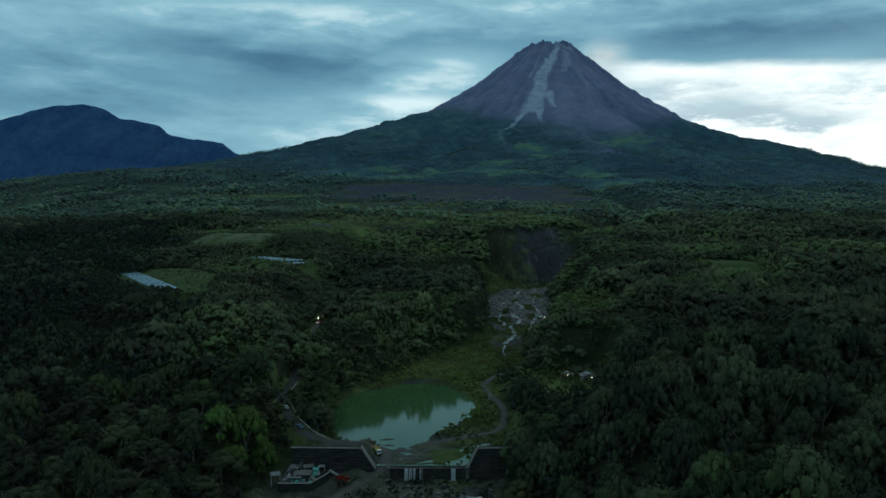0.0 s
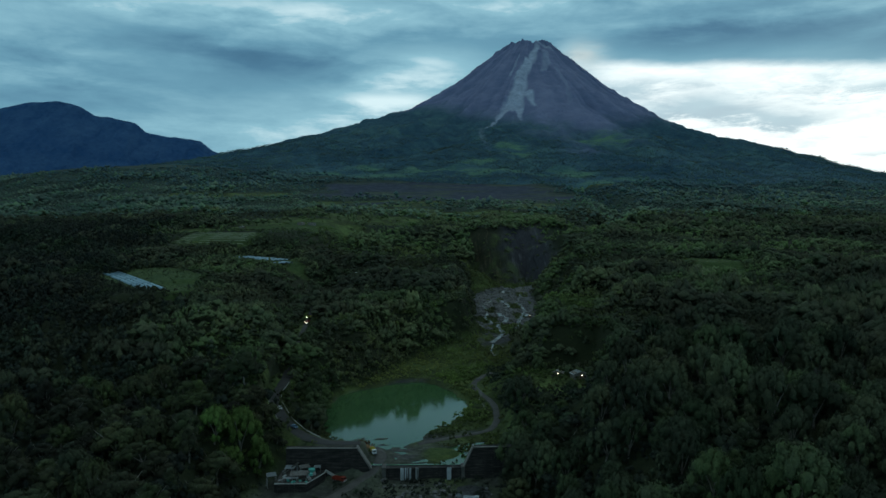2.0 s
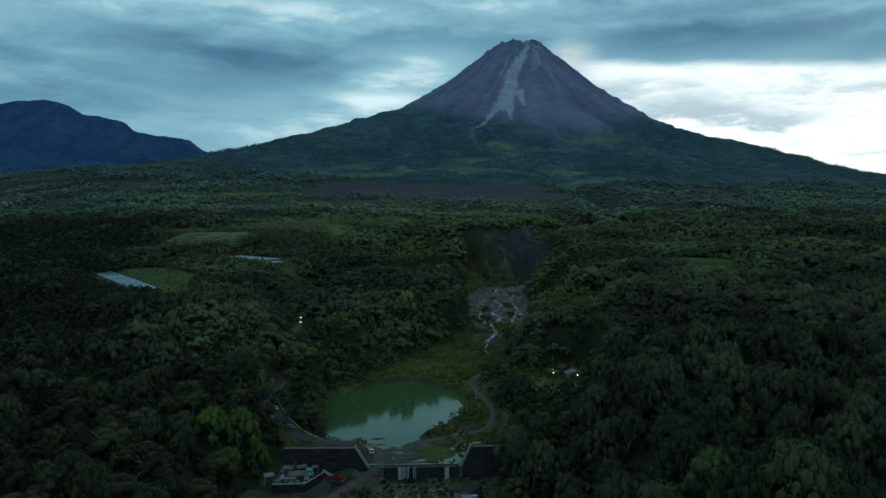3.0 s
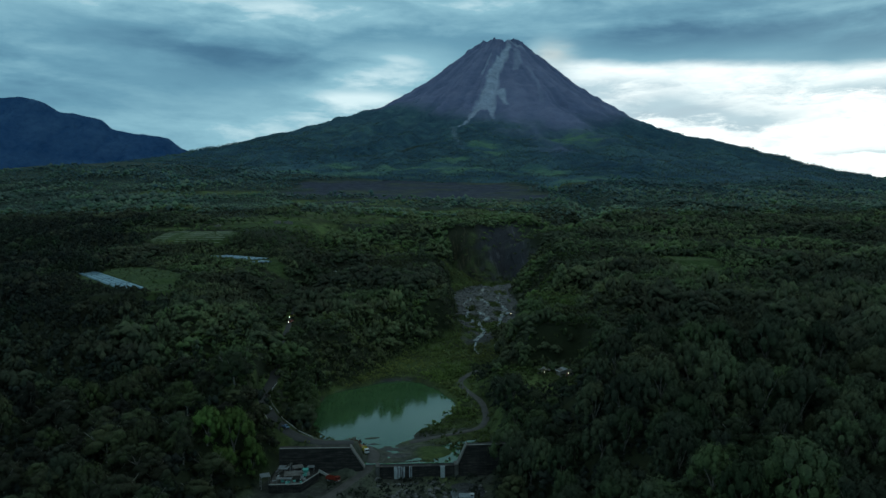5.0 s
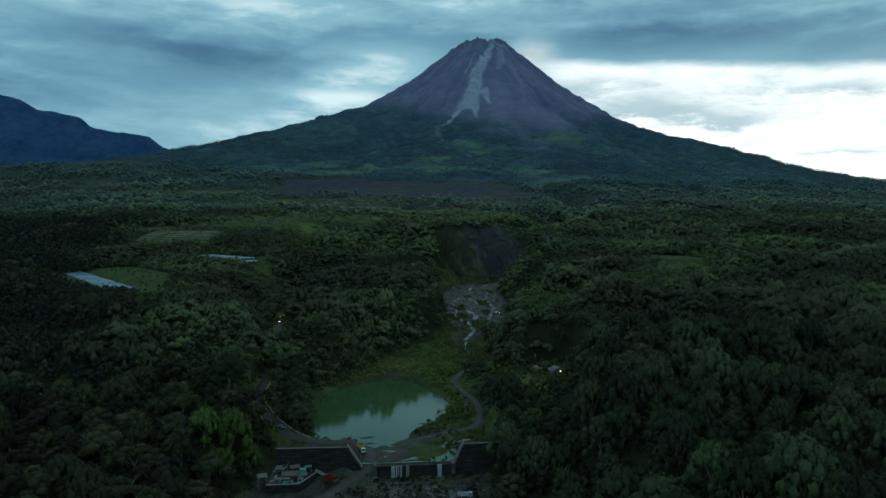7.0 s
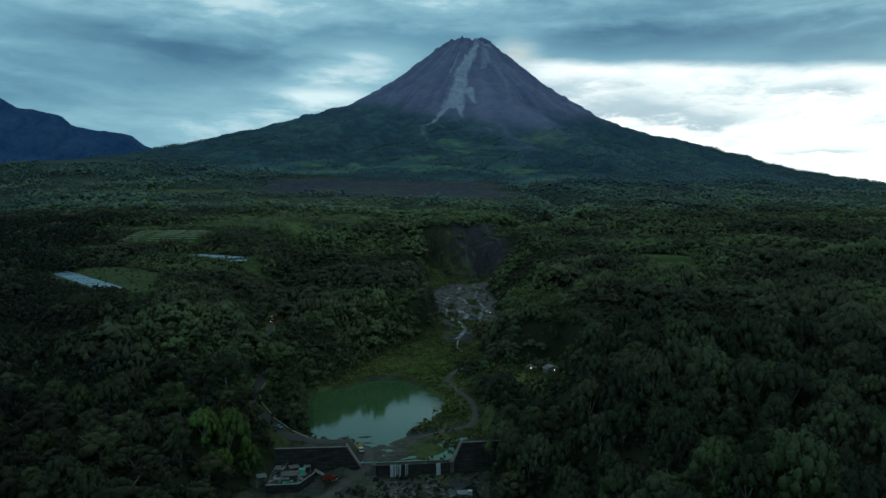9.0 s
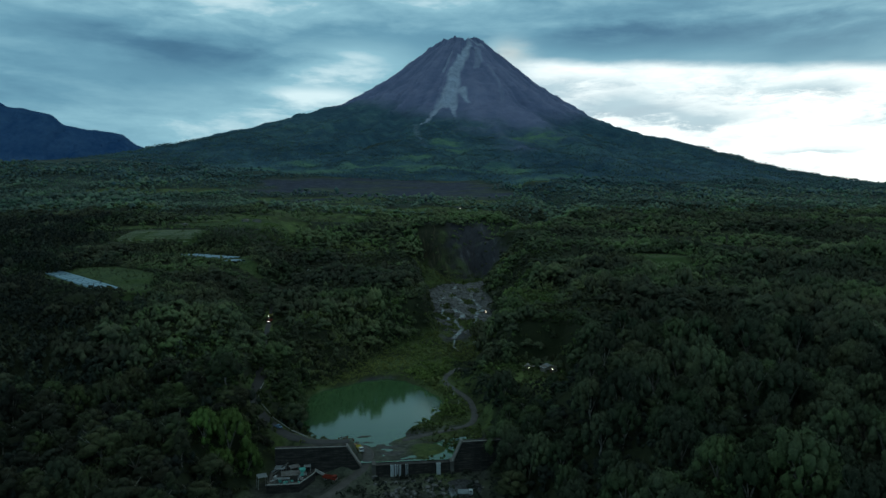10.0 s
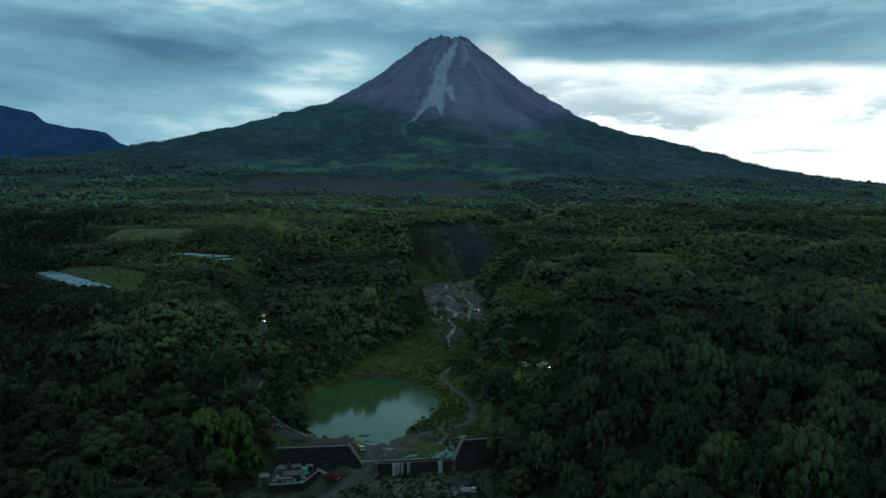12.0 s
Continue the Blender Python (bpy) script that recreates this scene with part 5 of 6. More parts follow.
for here, mat, label in (((Y >= 326) & ((X < 37) | (Y > 520)), M_REED, "low green shrubs and reeds on the gorge floor"), ((Y < 326) | ((X >= 37) & (Y <= 520)), M_LEAF_DEEP, "dark shrubs on the river banks below the dam")):
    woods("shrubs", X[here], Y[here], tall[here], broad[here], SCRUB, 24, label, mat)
X, Y, rng = jittered(-43, -33, 353, 363, 1.8, 31)
woods("dry_shrub", X, Y, 1.0 + rng.random(len(X)), rng.uniform(1.2, 1.8, len(X)), SCRUB, 32, "dry rust-brown shrubs on the pond's shore", M_DRY)

# ---------------------------------------------------------------- works, vehicles, houses


def drum(bm, x, y, z, r, half, axis="X", n=14):
    """A short cylinder about an axis."""
    turn = {"X": pose(0, 0, 0, 0, 90, 0), "Y": pose(0, 0, 0, 90, 0, 0), "Z": Matrix()}[axis]
    bmesh.ops.create_cone(bm, cap_ends=True, segments=n, radius1=r, radius2=r, depth=2 * half, matrix=Matrix.Translation((x, y, z)) @ turn)


def drummed(*a, **k):
    bm = bmesh.new()
    drum(bm, *a, **k)
    return bm


def dump_truck(at, turn, cab_mat, bed_mat, label, lit=False):
    """A sand truck, 6.4 m long, nose towards -y before turning."""
    t = thing("dump_truck", label, "truck", "sand trucks", at, turn)
    part("chassis", boxed(-0.5, 0.5, -2.9, 3.0, 0.55, 0.85, bevel=0.03), M_TYRE, t)
    cab = part("cab", prism([(-1.05, 0.6), (1.05, 0.6), (1.08, 1.5), (0.95, 2.35), (-0.95, 2.35), (-1.08, 1.5)], -3.15, -1.45), cab_mat, t)
    part("windscreen", boxed(-0.88, 0.88, -3.19, -3.13, 1.5, 2.15, bevel=0.02), M_GLASS, cab)
    for s in (-1, 1):
        part("side_window", boxed(s * 1.03 - 0.03, s * 1.03 + 0.03, -2.9, -1.9, 1.5, 2.1, bevel=0.01), M_GLASS, cab)
        part("headlight", boxed(s * 0.75 - 0.19, s * 0.75 + 0.19, -3.24, -3.12, 0.78, 1.04, bevel=0.03), M_LAMP if lit else M_WHITE, t)
    part("bumper", boxed(-1.08, 1.08, -3.28, -3.1, 0.45, 0.72, bevel=0.04), M_STEEL, t)
    bed = bmesh.new()
    box(bed, -1.1, 1.1, -1.3, 3.2, 0.9, 1.0)
    for x0, x1, y0, y1 in ((-1.15, -1.07, -1.3, 3.2), (1.07, 1.15, -1.3, 3.2), (-1.07, 1.07, -1.3, -1.22), (-1.07, 1.07, 3.12, 3.2)):
        box(bed, x0, x1, y0, y1, 0.9, 1.95)
    bed = part("tipper_bed", bed, bed_mat, t)
    for s in (-1, 1):
        for i in range(5):
            part("rib", boxed(s * 1.18 - 0.04, s * 1.18 + 0.04, -1.2 + i * 1.05, -1.1 + i * 1.05, 0.92, 1.9), bed_mat, bed)
    for y in (-2.35, 1.3, 2.3):
        for s in (-1, 1):
            w = part("wheel", drummed(s * 0.92, y, 0.45, 0.45, 0.14), M_TYRE, t)
            part("rim", drummed(s * 1.07, y, 0.45, 0.22, 0.02), M_STEEL, w)
    return t


def pickup(at, turn, mat, label, lit=False):
    t = thing("pickup_truck", label, "car", "cars on the high road", at, turn)
    part("body", prism([(-0.82, 0.4), (0.82, 0.4), (0.86, 0.95), (-0.86, 0.95)], -2.2, 2.2), mat, t)
    cab = part("cab", prism([(-0.8, 0.95), (0.8, 0.95), (0.66, 1.6), (-0.66, 1.6)], -1.2, 0.5), mat, t)
    part("windscreen", boxed(-0.66, 0.66, -1.25, -1.19, 1.02, 1.5), M_GLASS, cab)
    for s in (-1, 1):
        part("headlight", boxed(s * 0.6 - 0.16, s * 0.6 + 0.16, -2.26, -2.18, 0.66, 0.86, bevel=0.02), M_LAMP if lit else M_WHITE, t)
        part("bed_side", boxed(s * 0.82 - 0.04, s * 0.82 + 0.04, 0.5, 2.2, 0.95, 1.2), mat, t)
        for y in (-1.35, 1.35):
            w = part("wheel", drummed(s * 0.78, y, 0.33, 0.33, 0.11), M_TYRE, t)
            part("rim", drummed(s * 0.9, y, 0.33, 0.17, 0.015), M_STEEL, w)
    return t


dump_truck((-44.6, 317.0, 1.75), 62, M_RED, M_RED, "red-orange sand truck parked under the dam's wing")
dump_truck((-31.0, 341.0, 6.38), 15, M_WHITE, M_YELLOW, "white and yellow sand truck on the ramp beside the pond")
dump_truck((13.0, 296.0, 0.45), 80, M_SHEET, M_SHEET, "pale grey sand truck in the river bed")
pickup((-82.5, 376.0, 18.5), 30, M_WHITE, "small white pickup on the climbing road")
pickup((-70.2, 350.0, 16.3), 42, M_BLUE, "small dark blue pickup on the climbing road")
dump_truck((-97.6, 572, 38.1), -10, M_YELLOW, M_YELLOW, "yellow sand truck with lit headlights on the hill road", True)
dump_truck((-96.0, 556, 36.6), -10, M_RED, M_RED, "red sand truck with lit headlights on the hill road", True)

dump_truck((66, 579, float(ground_z(66, 579)) + 0.05), -6, M_SHEET, M_RUST, "pale sand truck with lit headlights in the gorge floor", True)


def guard_rail(line, side, label):
    """A parapet of posts and one beam along a road's edge."""
    rail = thing("guard_rail", label, "guard rail")
    pts = [Vector(p) for p in line]
    way = []
    for a, b in zip(pts[:-1], pts[1:]):
        n = max(1, round((b - a).length / 3.2))
        way += [a + (b - a) * (i / n) for i in range(n)]
    way.append(pts[-1])
    edge = []
    for i, p in enumerate(way):
        d = way[min(i + 1, len(way) - 1)] - way[max(i - 1, 0)]
        edge.append(p + Vector((d.y, -d.x, 0)).normalized() * side)
    for p in edge:
        part("post", boxed(p.x - 0.11, p.x + 0.11, p.y - 0.11, p.y + 0.11, p.z - 0.3, p.z + 0.95, bevel=0.02), M_CAP, rail)
    for a, b in zip(edge[:-1], edge[1:]):
        d = b - a
        bm = boxed(-d.length / 2, d.length / 2, -0.09, 0.09, -0.2, 0.2, bevel=0.02)
        m = Matrix.Translation((a + b) / 2 + Vector((0, 0, 0.75))) @ d.to_track_quat("X", "Z").to_matrix().to_4x4()
        bmesh.ops.transform(bm, matrix=m, verts=bm.verts[:])
        part("beam", bm, M_WALL, rail)
    return rail


guard_rail([(-58, 333.8, 15), (-66, 343, 15.5), (-76.5, 360, 17.1), (-86, 384, 19.1), (-89.5, 399, 20.6), (-88, 416, 22.6)], 3.5, "white-painted guard rail on the pond side of the road")
guard_rail([(-72, 352, 16.3), (-76.5, 360, 17.1), (-86, 384, 19.1), (-89.5, 399, 20.6)], -3.5, "white-painted guard rail on the bank side of the road")


def stone_works():
    """Sand and stone works on a walled platform against the dam."""
    base = thing("works_platform", "concrete platform of a stone works with pale parapets", "platform")
    bm = bmesh.new()
    foot = [(-71, 305.5), (-57.3, 305.5), (-51.2, 318), (-51.2, 322.4), (-71, 322.4)]
    lo = [bm.verts.new((x, y, -1)) for x, y in foot]
    hi = [bm.verts.new((x, y, 5.0)) for x, y in foot]
    bm.faces.new(lo[::-1])
    bm.faces.new(hi)
    for i in range(5):
        j = (i + 1) % 5
        bm.faces.new((lo[i], lo[j], hi[j], hi[i]))
    part("retaining_wall", bm, M_CONCRETE_DARK, base)
    floor_bm = boxed(-70.6, -57.6, 306.0, 322.3, 5.0, 5.04)
    part("sand_floor", floor_bm, M_CONCRETE, base, "pale sand and stone dust")
    for (ax, ay), (bx, by) in zip(foot[:3], foot[1:4]):
        a, b = Vector((ax, ay, 5.25)), Vector((bx, by, 5.25))
        bm = boxed(-(b - a).length / 2, (b - a).length / 2, -0.15, 0.15, -0.3, 0.08, bevel=0.03)
        bmesh.ops.transform(bm, matrix=Matrix.Translation((a + b) / 2) @ (b - a).to_track_quat("X", "Z").to_matrix().to_4x4(), verts=bm.verts[:])
        part("parapet", bm, M_WALL, base, "pale parapet")
    a, b = Vector((-51.0, 321.6, 5.1)), Vector((-45.8, 320.4, 2.6))
    bm = boxed(-(b - a).length / 2, (b - a).length / 2, -0.2, 0.2, -0.9, 0.25, bevel=0.03)
    bmesh.ops.transform(bm, matrix=Matrix.Translation((a + b) / 2) @ (b - a).to_track_quat("X", "Z").to_matrix().to_4x4(), verts=bm.verts[:])
    part("ramp_parapet", bm, M_WALL, base, "pale sloping parapet")
    for i in range(6):
        part("buttress", boxed(-70 + i * 2.4, -69.5 + i * 2.4, 305.1, 305.6, -0.5, 4.6), M_CONCRETE_DARK, base)


def sheet_roof(at, turn, lx, ly, pitch, post, mat, label, name="shed"):
    """A lean-to of corrugated sheets on posts."""
    t = thing(name, label, "shed", "sheds of the works", at, turn)
    n = max(3, int(lx / 0.9))
    for i in range(n):
        x0 = -lx / 2 + lx * i / n
        bm = bmesh.new()
        rows = []
        for s in range(7):
            x = x0 + (lx / n + 0.03) * s / 6
            z = 0.05 * math.cos(s * math.pi)
            rows.append([bm.verts.new((x, y, post + z + (y + ly / 2) * pitch)) for y in (-ly / 2, ly / 2)])
        for a, b in zip(rows[:-1], rows[1:]):
            bm.faces.new((a[0], b[0], b[1], a[1]))
        bmesh.ops.solidify(bm, geom=bm.faces[:], thickness=0.03)
        part("roof_sheet", bm, mat, t)
    for x in (-lx / 2 + 0.2, lx / 2 - 0.2):
        for y in (-ly / 2 + 0.2, ly / 2 - 0.2):
            part("post", boxed(x - 0.08, x + 0.08, y - 0.08, y + 0.08, 0, post + (y + ly / 2) * pitch), M_RUST, t)
    return t


def house(at, turn, lx, ly, wall, roof_mat, label, rise=1.5, lamp=False):
    """A small gabled house: walls, two roof slopes, door and windows."""
    t = thing("house", label, "house", "", at, turn)
    part("wall", prism([(-lx / 2, -1.2), (lx / 2, -1.2), (lx / 2, wall), (0, wall + rise), (-lx / 2, wall)], -ly / 2, ly / 2), M_BARK, t)
    for s in (-1, 1):
        bm = bmesh.new()
        a = [bm.verts.new(p) for p in ((0, -ly / 2 - 0.5, wall + rise + 0.08), (0, ly / 2 + 0.5, wall + rise + 0.08), (s * (lx / 2 + 0.6), ly / 2 + 0.5, wall - 0.28), (s * (lx / 2 + 0.6), -ly / 2 - 0.5, wall - 0.28))]
        bm.faces.new(a)
        bmesh.ops.solidify(bm, geom=bm.faces[:], thickness=0.12)
        part("roof_slope", bm, roof_mat, t)
    part("door", boxed(-0.45, 0.45, -ly / 2 - 0.06, -ly / 2 - 0.01, 0, 2.0), M_TILE, t)
    for x in (-lx / 3.2, lx / 3.2):
        part("window", boxed(x - 0.5, x + 0.5, -ly / 2 - 0.06, -ly / 2 - 0.01, 0.9, 1.9), M_GLASS, t)
    if lamp:
        part("porch_lamp", boxed(0.7, 1.1, -ly / 2 - 0.3, -ly / 2 - 0.02, 2.0, 2.35), M_BULB, t)
    return t


stone_works()
sheet_roof((-61.5, 312.0, 5.0), 4, 7.5, 4.5, 0.12, 2.2, M_RUST, "low open shed roofed with grey patched sheets")
sheet_roof((-66.5, 318.8, 5.0), -8, 4.5, 4.0, 0.10, 2.6, M_SHEET, "small sheet-roofed lean-to against the dam")
sheet_roof((-64.6, 308.2, 5.0), -3, 6.5, 3.2, -0.10, 1.9, M_SHEET, "low pale sheet roof at the platform's edge")
sheet_roof((-60.2, 318.6, 5.0), 22, 4.6, 3.4, 0.14, 2.9, M_RUST, "patched sheet roof over sieves")
sheet_roof((-54.6, 320.0, 5.0), 6, 3.0, 2.6, 0.10, 2.4, M_SHEET, "small pale sheet roof by the ramp")
sheet_roof((-73.6, 312.2, 1.4), 20, 4.2, 3.6, 0.16, 5.2, M_SHEET, "tall sheet-roofed watch hut beside the platform")


def loose_sheet(x, y, turn, tilt, lx, ly, mat, label):
    """A bent metal sheet on two battens."""
    t = thing("metal_sheet", label, "sheet", "loose sheets on the works platform", (x, y, 5.04), turn)
    bm = bmesh.new()
    rows = []
    for i in range(9):
        u = -lx / 2 + lx * i / 8
        z = 0.22 + 0.05 * math.cos(i * math.pi) + math.tan(radians(tilt)) * (u + lx / 2)
        rows.append([bm.verts.new((u, v, z)) for v in (-ly / 2, ly / 2)])
    for a, b in zip(rows[:-1], rows[1:]):
        bm.faces.new((a[0], b[0], b[1], a[1]))
    bmesh.ops.solidify(bm, geom=bm.faces[:], thickness=0.04)
    part("sheet", bm, mat, t)
    for u in (-lx / 2 + 0.15, lx / 2 - 0.15):
        part("batten", boxed(u - 0.06, u + 0.06, -ly / 2, ly / 2, 0, 0.17 + math.tan(radians(tilt)) * (u + lx / 2)), M_BARK, t)


for x, y, turn, tilt, lx, ly, mat, label in (
        (-69.0, 309.5, 10, 8, 2.0, 1.4, M_SHEET, "loose pale zinc sheet propped on battens"), (-68.2, 314.2, 70, 14, 1.8, 1.2, M_WHITE, "white painted sheet propped on battens"),
        (-58.6, 309.6, 35, 6, 1.7, 1.2, M_WHITE, "white painted sheet propped on battens"), (-57.6, 312.6, 80, 10, 2.0, 1.0, M_SHEET, "loose pale zinc sheet propped on battens"),
        (-63.4, 315.6, -15, 18, 1.6, 1.3, M_WHITE, "white painted sheet propped on battens"), (-69.6, 320.6, 30, 22, 1.5, 1.2, M_SHEET, "loose pale zinc sheet propped on battens"),
        (-57.8, 320.8, -30, 12, 1.6, 1.1, M_RUST, "rusty metal sheet propped on battens"), (-66.0, 311.2, 55, 16, 1.2, 1.0, M_TEAL, "teal painted sheet propped on battens")):
    loose_sheet(x, y, turn, tilt, lx, ly, mat, label)


def crusher():
    t = thing("stone_crusher", "dark steel stone crusher with a teal hopper", "machine", "", (-56.6, 316.6, 5.0), 12)
    part("frame", boxed(-1.7, 1.7, -1.3, 1.3, 0, 1.1, bevel=0.05), M_RUST, t)
    hopper = bmesh.new()
    bmesh.ops.create_cone(hopper, cap_ends=False, segments=4, radius1=0.9, radius2=2.0, depth=1.5, matrix=pose(0, 0, 1.9, 0, 0, 45))
    bmesh.ops.solidify(hopper, geom=hopper.faces[:], thickness=0.06)
    part("hopper", hopper, M_TEAL, t, "teal painted hopper")
    part("motor_cover", boxed(-1.5, 0.2, -2.5, -1.4, 0.2, 1.4, bevel=0.08), M_TEAL, t, "teal motor cover")
    part("flywheel", drummed(1.85, 0, 1.0, 0.8, 0.12), M_TYRE, t)


def conveyor(a, b, label):
    t = thing("conveyor", label, "machine", "conveyors of the works")
    a, b = Vector(a), Vector(b)
    turn = (b - a).to_track_quat("X", "Z").to_matrix().to_4x4()
    for s in (-0.4, 0.4):
        bm = boxed(-(b - a).length / 2, (b - a).length / 2, s - 0.06, s + 0.06, -0.18, 0.18)
        bmesh.ops.transform(bm, matrix=Matrix.Translation((a + b) / 2) @ turn, verts=bm.verts[:])
        part("side_beam", bm, M_CAP, t)
    bm = boxed(-(b - a).length / 2, (b - a).length / 2, -0.36, 0.36, 0.02, 0.1)
    bmesh.ops.transform(bm, matrix=Matrix.Translation((a + b) / 2) @ turn, verts=bm.verts[:])
    part("belt", bm, M_TYRE, t)
    for f in (0.15, 0.55, 0.9):
        p = a.lerp(b, f)
        for s in (-0.4, 0.4):
            part("leg", boxed(p.x - 0.06, p.x + 0.06, p.y + s - 0.06, p.y + s + 0.06, 4.95, p.z), M_STEEL, t)


crusher()
conveyor((-69.5, 316.0, 5.8), (-63.0, 320.6, 9.2), "pale steel belt conveyor rising over the platform")
conveyor((-60.0, 316.0, 5.6), (-57.0, 310.5, 7.8), "short belt conveyor from the crusher")
rng = np.random.default_rng(77)
for i in range(26):
    x, y = rng.uniform(-69.5, -54.5), rng.uniform(306.5, 321)
    if abs(x + 61.5) < 4.2 and abs(y - 312) < 2.6 or abs(x + 56.6) < 2.6 and abs(y - 316) < 2.6:
        continue
    r = rng.uniform(0.3, 0.8)
    bm = boxed(-r, r, -r * 0.7, r * 0.7, 0, r * 1.4, bevel=0.06)
    ob = part("crate", bm, (M_RUST, M_STEEL, M_WHITE, M_TEAL, M_TYRE)[int(rng.integers(5))])
    ob.matrix_world = pose(x, y, 5.0, 0, 0, rng.uniform(0, 180))
    tagged(ob, "oily crate or drum of spare parts on the works platform", "crate", "clutter of the works")
# spoil heap
bm = bmesh.new()
bmesh.ops.create_icosphere(bm, subdivisions=4, radius=1)
for v in bm.verts:
    k = 1 + 0.35 * noise.noise(v.co * 2.2) + 0.12 * noise.noise(v.co * 7)
    v.co = Vector((v.co.x * 6.5 * k, v.co.y * 3.2 * k, max(v.co.z, -0.2) * 2.1 * k))
ob = part("spoil_mound", bm, worn("ochre_spoil", (0.16, 0.09, 0.04), (0.26, 0.15, 0.07), 0.5))
ob.matrix_world = pose(-38.5, 350, 5.2, 0, 0, 10)
tagged(ob, "ochre-brown mound of spoil at the pond's edge", "mound")


def boulder_mesh(seed):
    bm = bmesh.new()
    bmesh.ops.create_icosphere(bm, subdivisions=2, radius=1)
    for v in bm.verts:
        q = v.co * 1.3 + Vector((seed * 7.1, 0, 0))
        v.co *= 1 + 0.45 * noise.noise(q) + 0.15 * noise.noise(q * 3)
        v.co.z *= 0.72
    me = bpy.data.meshes.new("boulder")
    bm.to_mesh(me)
    bm.free()
    me.materials.append(M_STONE)
    return me


ROCKS = [boulder_mesh(i) for i in range(6)]
for i in range(150):
    x, y = rng.uniform(-27, 27), rng.uniform(292, 320.5)
    if to_line(np.array(x), np.array(y), ROAD_YARD)[0] < 3.5 or (x > 7 and y > 290 and rng.random() < 0.8) or math.hypot(x - 13, y - 296) < 5:
        continue
    r = 0.35 + 1.3 * rng.random() ** 3
    ob = new("boulder", ROCKS[int(rng.integers(6))])
    ob.matrix_world = pose(x, y, float(ground_z(x, y)) + 0.15 * r, rng.uniform(-20, 20), rng.uniform(-20, 20), rng.uniform(0, 360)) @ Matrix.Diagonal((r, r * rng.uniform(0.7, 1.1), r, 1))
    tagged(ob, "rounded grey volcanic boulder in the river bed", "boulder", "boulders below the dam")


def river_stones():
    n = 7000
    y = 620 + 292 * rng.random(n) ** 0.7
    left, right, _ = feet(y)
    x = left + (right - left) * rng.uniform(0.02, 0.98, n)
    keep = rng.random(n) < gravel(x, y)
    x, y = x[keep], y[keep]
    n = len(x)
    r = 0.35 + 2.5 * rng.random(n) ** 3.5
    z = ground_z(x, y)
    v, f = KNOB
    rot = rng.uniform(0, 6.283, n)
    sq = rng.uniform(0.6, 1.2, (n, 1))
    shape = v[None] * rng.uniform(0.75, 1.25, (n, len(v), 1))
    c, s = np.cos(rot)[:, None], np.sin(rot)[:, None]
    px = x[:, None] + r[:, None] * (shape[..., 0] * c - shape[..., 1] * s * sq)
    py = y[:, None] + r[:, None] * (shape[..., 0] * s + shape[..., 1] * c * sq)
    pz = z[:, None] + r[:, None] * shape[..., 2] * 0.65
    faces = (f[None] + (np.arange(n) * len(v))[:, None, None]).reshape(-1, 3)
    ob = mesh_object("river_stones", np.stack([px, py, pz], -1).reshape(-1, 3), faces, M_STONE)
    tagged(ob, "grey boulders and rubble strewn over the upper river bed", "stones", kind="stuff")


river_stones()


def stream(line, half, label):
    """A thread of shallow water that winds along the bed."""
    rows, pts = [], [Vector((x, y, 0)) for x, y in line]
    fine = []
    for a, b in zip(pts[:-1], pts[1:]):
        n = max(2, int((b - a).length / 2.5))
        fine += [a + (b - a) * (i / n) for i in range(n)]
    verts = []
    for i, p in enumerate(fine):
        d = fine[min(i + 1, len(fine) - 1)] - fine[max(i - 1, 0)]
        s = Vector((d.y, -d.x, 0)).normalized()
        w = half * (0.7 + 0.9 * abs(noise.noise(p * 0.05)))
        q = p + s * 4.0 * noise.noise(p * 0.06)
        for u in (-1, -0.3, 0.3, 1):
            e = q + s * u * w
            verts.append((e.x, e.y, 0))
    verts = np.array(verts)
    verts[:, 2] = ground_z(verts[:, 0], verts[:, 1]) + 0.75
    level = verts[:, 2].reshape(-1, 4).mean(1)
    verts[:, 2] = np.repeat(level, 4)
    ob = mesh_object("stream", verts, grid_faces(4, len(fine)), M_STREAM, None, True)
    tagged(ob, label, "water", kind="structure")


stream([(104, 900), (92, 860), (78, 810), (86, 770), (70, 730), (76, 700), (62, 668), (66, 640), (55, 612), (52, 596)], 2.4, "shallow braided stream among grey boulders")
stream([(112, 885), (106, 835), (97, 785), (99, 735), (88, 700), (82, 668), (70, 646)], 1.9, "shallow side channel among grey boulders")
stream([(70, 800), (58, 770), (62, 735), (54, 705), (58, 676)], 1.7, "thin side channel among grey boulders")
stream([(52, 594), (47, 575), (50, 555)], 1.0, "shallow riffle below the boulder field")
stream([(29.5, 447), (27, 425), (24.5, 405), (25, 396)], 0.16, "thin white rill in the grass")


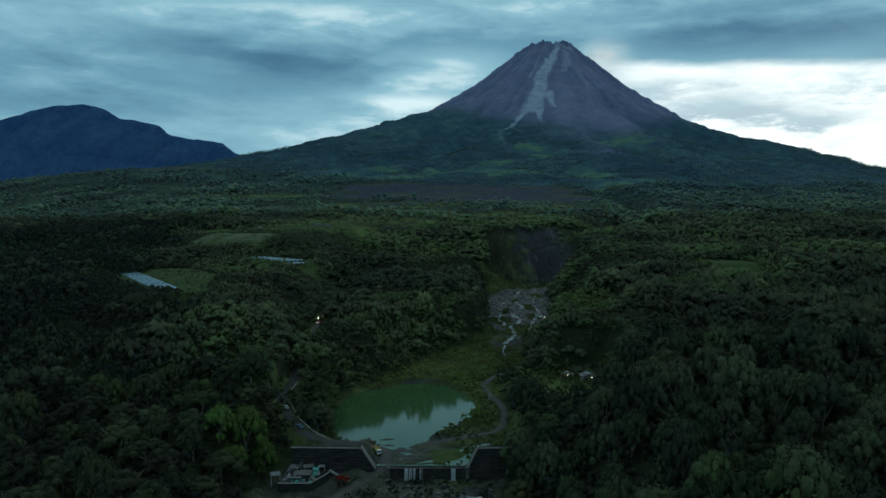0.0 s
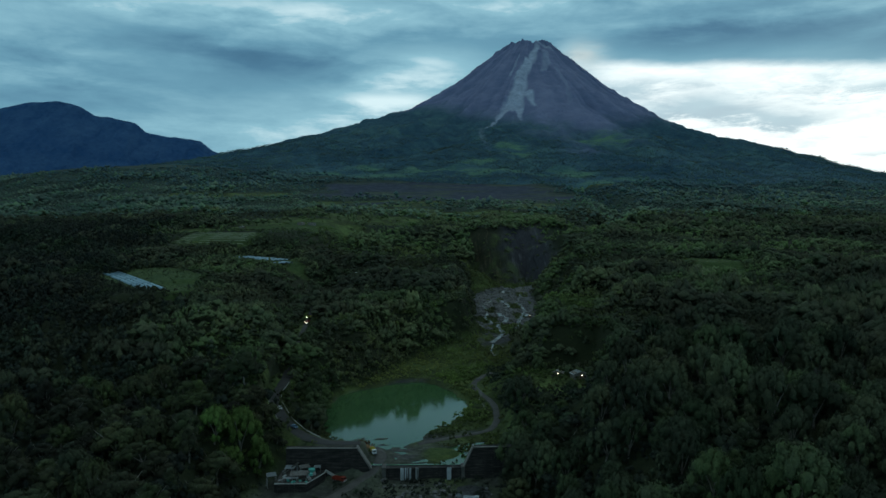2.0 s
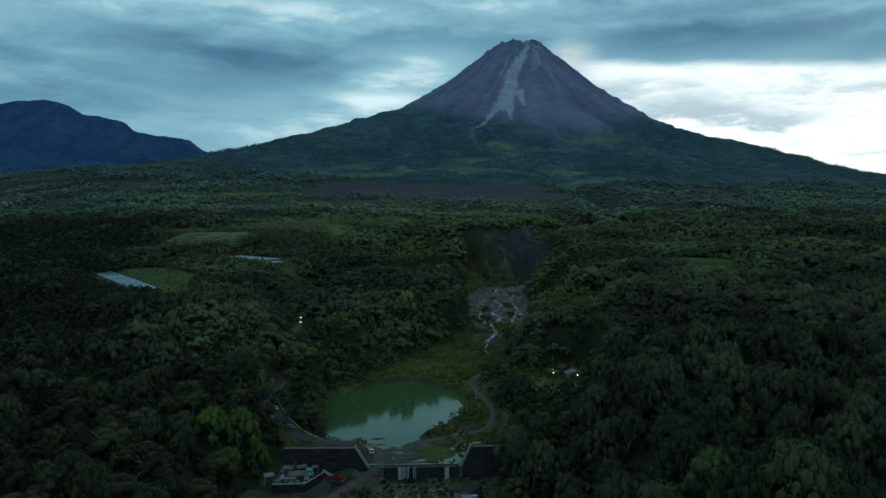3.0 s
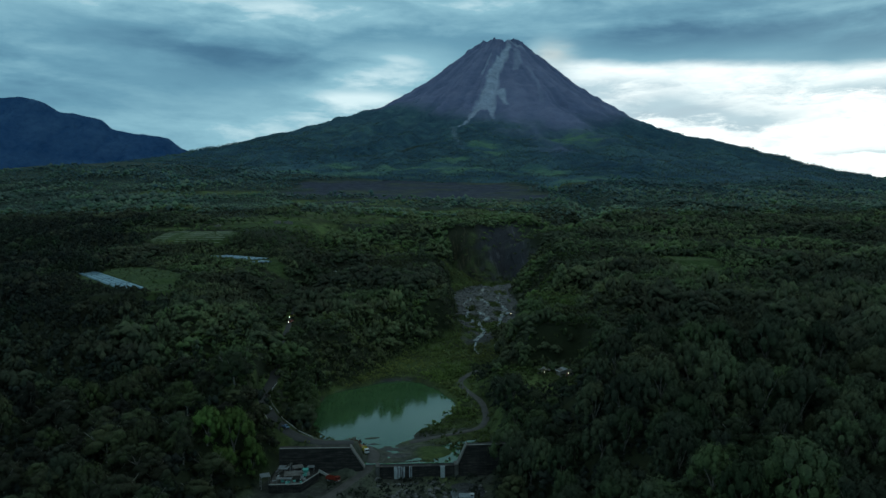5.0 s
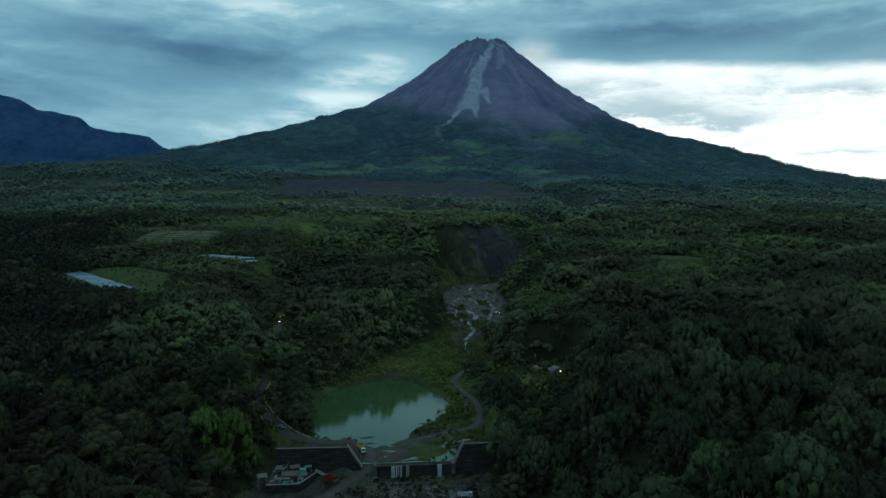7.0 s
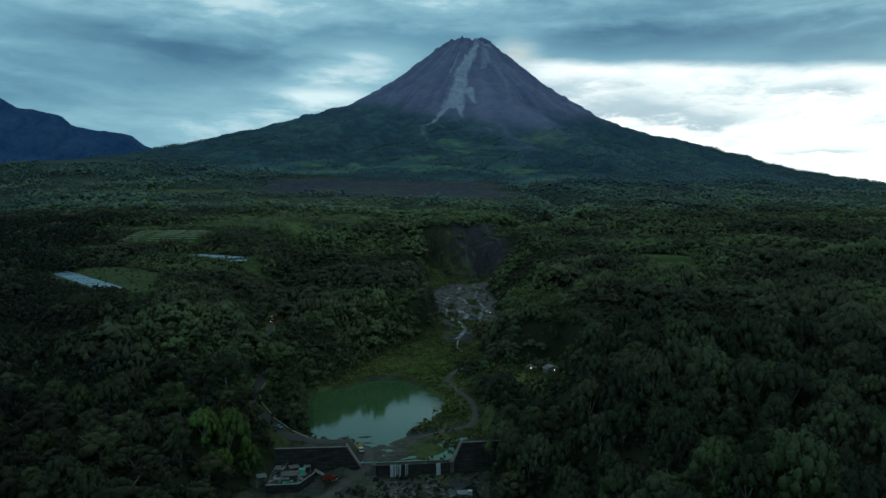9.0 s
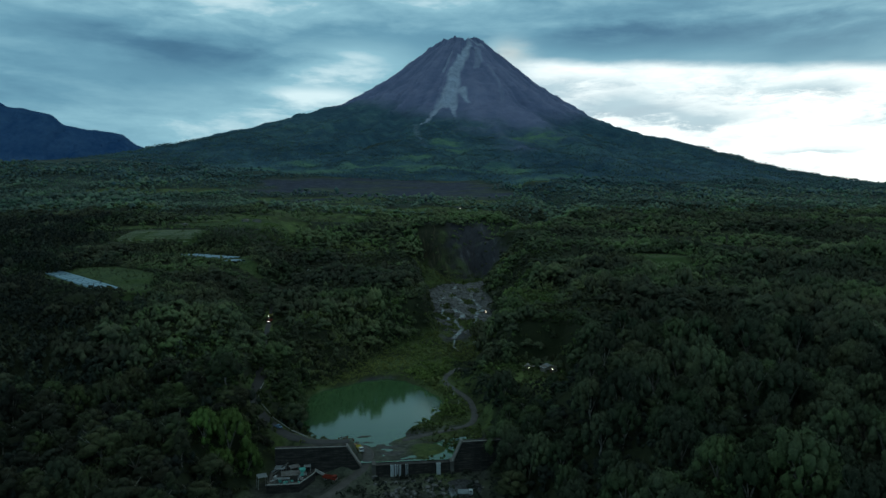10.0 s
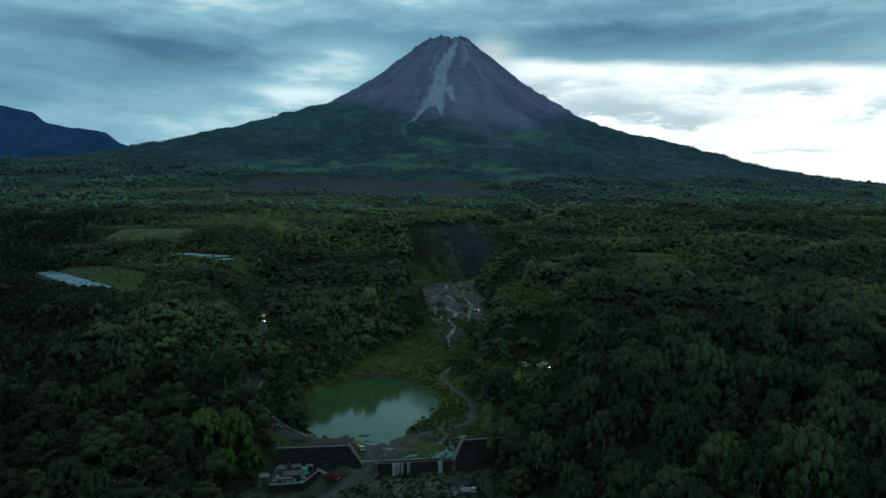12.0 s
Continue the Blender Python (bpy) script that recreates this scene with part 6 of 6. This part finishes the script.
def tunnel(at, turn, length, width, label, group, high, mat):
    """A row cover of pale film on hoops."""
    t = thing("row_cover", label, "greenhouse", group, at, turn)
    bm = bmesh.new()
    rings = []
    n = max(3, int(length / 3))
    for i in range(n + 1):
        y = -length / 2 + length * i / n
        sag = 0.06 * (i % 2)
        rings.append([bm.verts.new((-width / 2 * math.cos(a), y, 0.15 + (high - sag) * math.sin(a))) for a in (0, 0.5, 1.05, 1.57, 2.09, 2.64, 3.1416)])
    for a, b in zip(rings[:-1], rings[1:]):
        for j in range(6):
            bm.faces.new((a[j], a[j + 1], b[j + 1], b[j]))
    part("film", bm, mat, t)
    for i in (0, n // 2, n):
        y = -length / 2 + length * i / n
        for s in (-1, 1):
            part("stake", boxed(s * width / 2 - 0.05, s * width / 2 + 0.05, y - 0.05, y + 0.05, -0.6, 0.5), M_BARK, t)


def plot(cx, cy, turn, rows, gap, length, blocks, group, label, high=1.5, fill=0.82):
    c, s = math.cos(radians(turn)), math.sin(radians(turn))
    for b in range(blocks):
        for i in range(rows):
            u, v = (i - (rows - 1) / 2) * gap, (b - (blocks - 1) / 2) * (length + 3)
            x, y = cx + u * c - v * s, cy + u * s + v * c
            tunnel((x, y, float(ground_z(x, y))), turn, length, gap * fill, label, group, high, M_PLASTIC if high > 1 else M_MULCH)


plot(-262, 634, 32, 4, 4.4, 46, 4, "row covers on the near terrace", "pale blue plastic row cover on a farm terrace")
plot(-188, 812, 43, 4, 5.5, 20, 4, "row covers on the middle terrace", "pale plastic row cover on a farm terrace")
plot(-153, 752, 43, 3, 5.5, 17, 1, "row covers on the middle terrace", "pale plastic row cover on a farm terrace")
plot(-262, 908, 84, 8, 9.5, 27, 3, "row covers on the far terrace", "thin pale row cover on a hill field", 0.45, 0.15)

for x, y, turn, lx, ly, wall, mat, lamp, label in (
        (-176, 514, 20, 4, 6, 2.2, M_SHEET, False, "small sheet-roofed farm hut beside the terraces"), (-165, 503, -10, 6, 4, 2.2, M_SHEET, False, "pale-roofed tool shed beside the terraces"),
        (-160, 524, 15, 5, 6, 2.4, M_SHEET, False, "pale sheet-roofed hut in a clearing"), (-167, 1050, 10, 12, 9, 3, M_SHEET, False, "white-roofed farmhouse among fields"),
        (-182, 1046, -20, 8, 7, 3, M_TILE, False, "tile-roofed farmhouse among fields"), (-255, 1000, 0, 9, 7, 3, M_SHEET, False, "pale-roofed farmhouse at a field's edge"),
        (158, 1272, 5, 9, 7, 3, M_SHEET, True, "white-roofed house with a lit lamp on the plateau"), (177, 1126, 20, 7, 6, 3, M_SHEET, True, "small house with a lit lamp above the cliff"),
        (168, 1120, -15, 6, 6, 3, M_WHITE, True, "small pale house with a lit lamp above the cliff"), (136, 1078, 10, 5, 5, 2.6, M_SHEET, True, "hut with a lit lamp on the cliff's brink"),
        (-82, 810, 0, 6, 6, 2.6, M_SHEET, False, "grey-roofed hut in the woods"), (-480, 1010, 15, 8, 6, 3, M_SHEET, False, "pale-roofed house at the forest's edge"),
        (97, 706, 20, 4.5, 5, 2.6, M_SHEET, True, "white hut with a lit lamp on the river bank"), (88, 434, 12, 9, 6, 3.4, M_SHEET, True, "zinc-roofed quarry hut on a ledge of the gorge"),
        (76, 440, -18, 7, 5, 2.6, M_RUST, True, "rusty-roofed quarry shed with a lit lamp")):
    house((x, y, float(ground_z(x, y))), turn, lx, ly, wall, mat, label, 1.2, lamp)
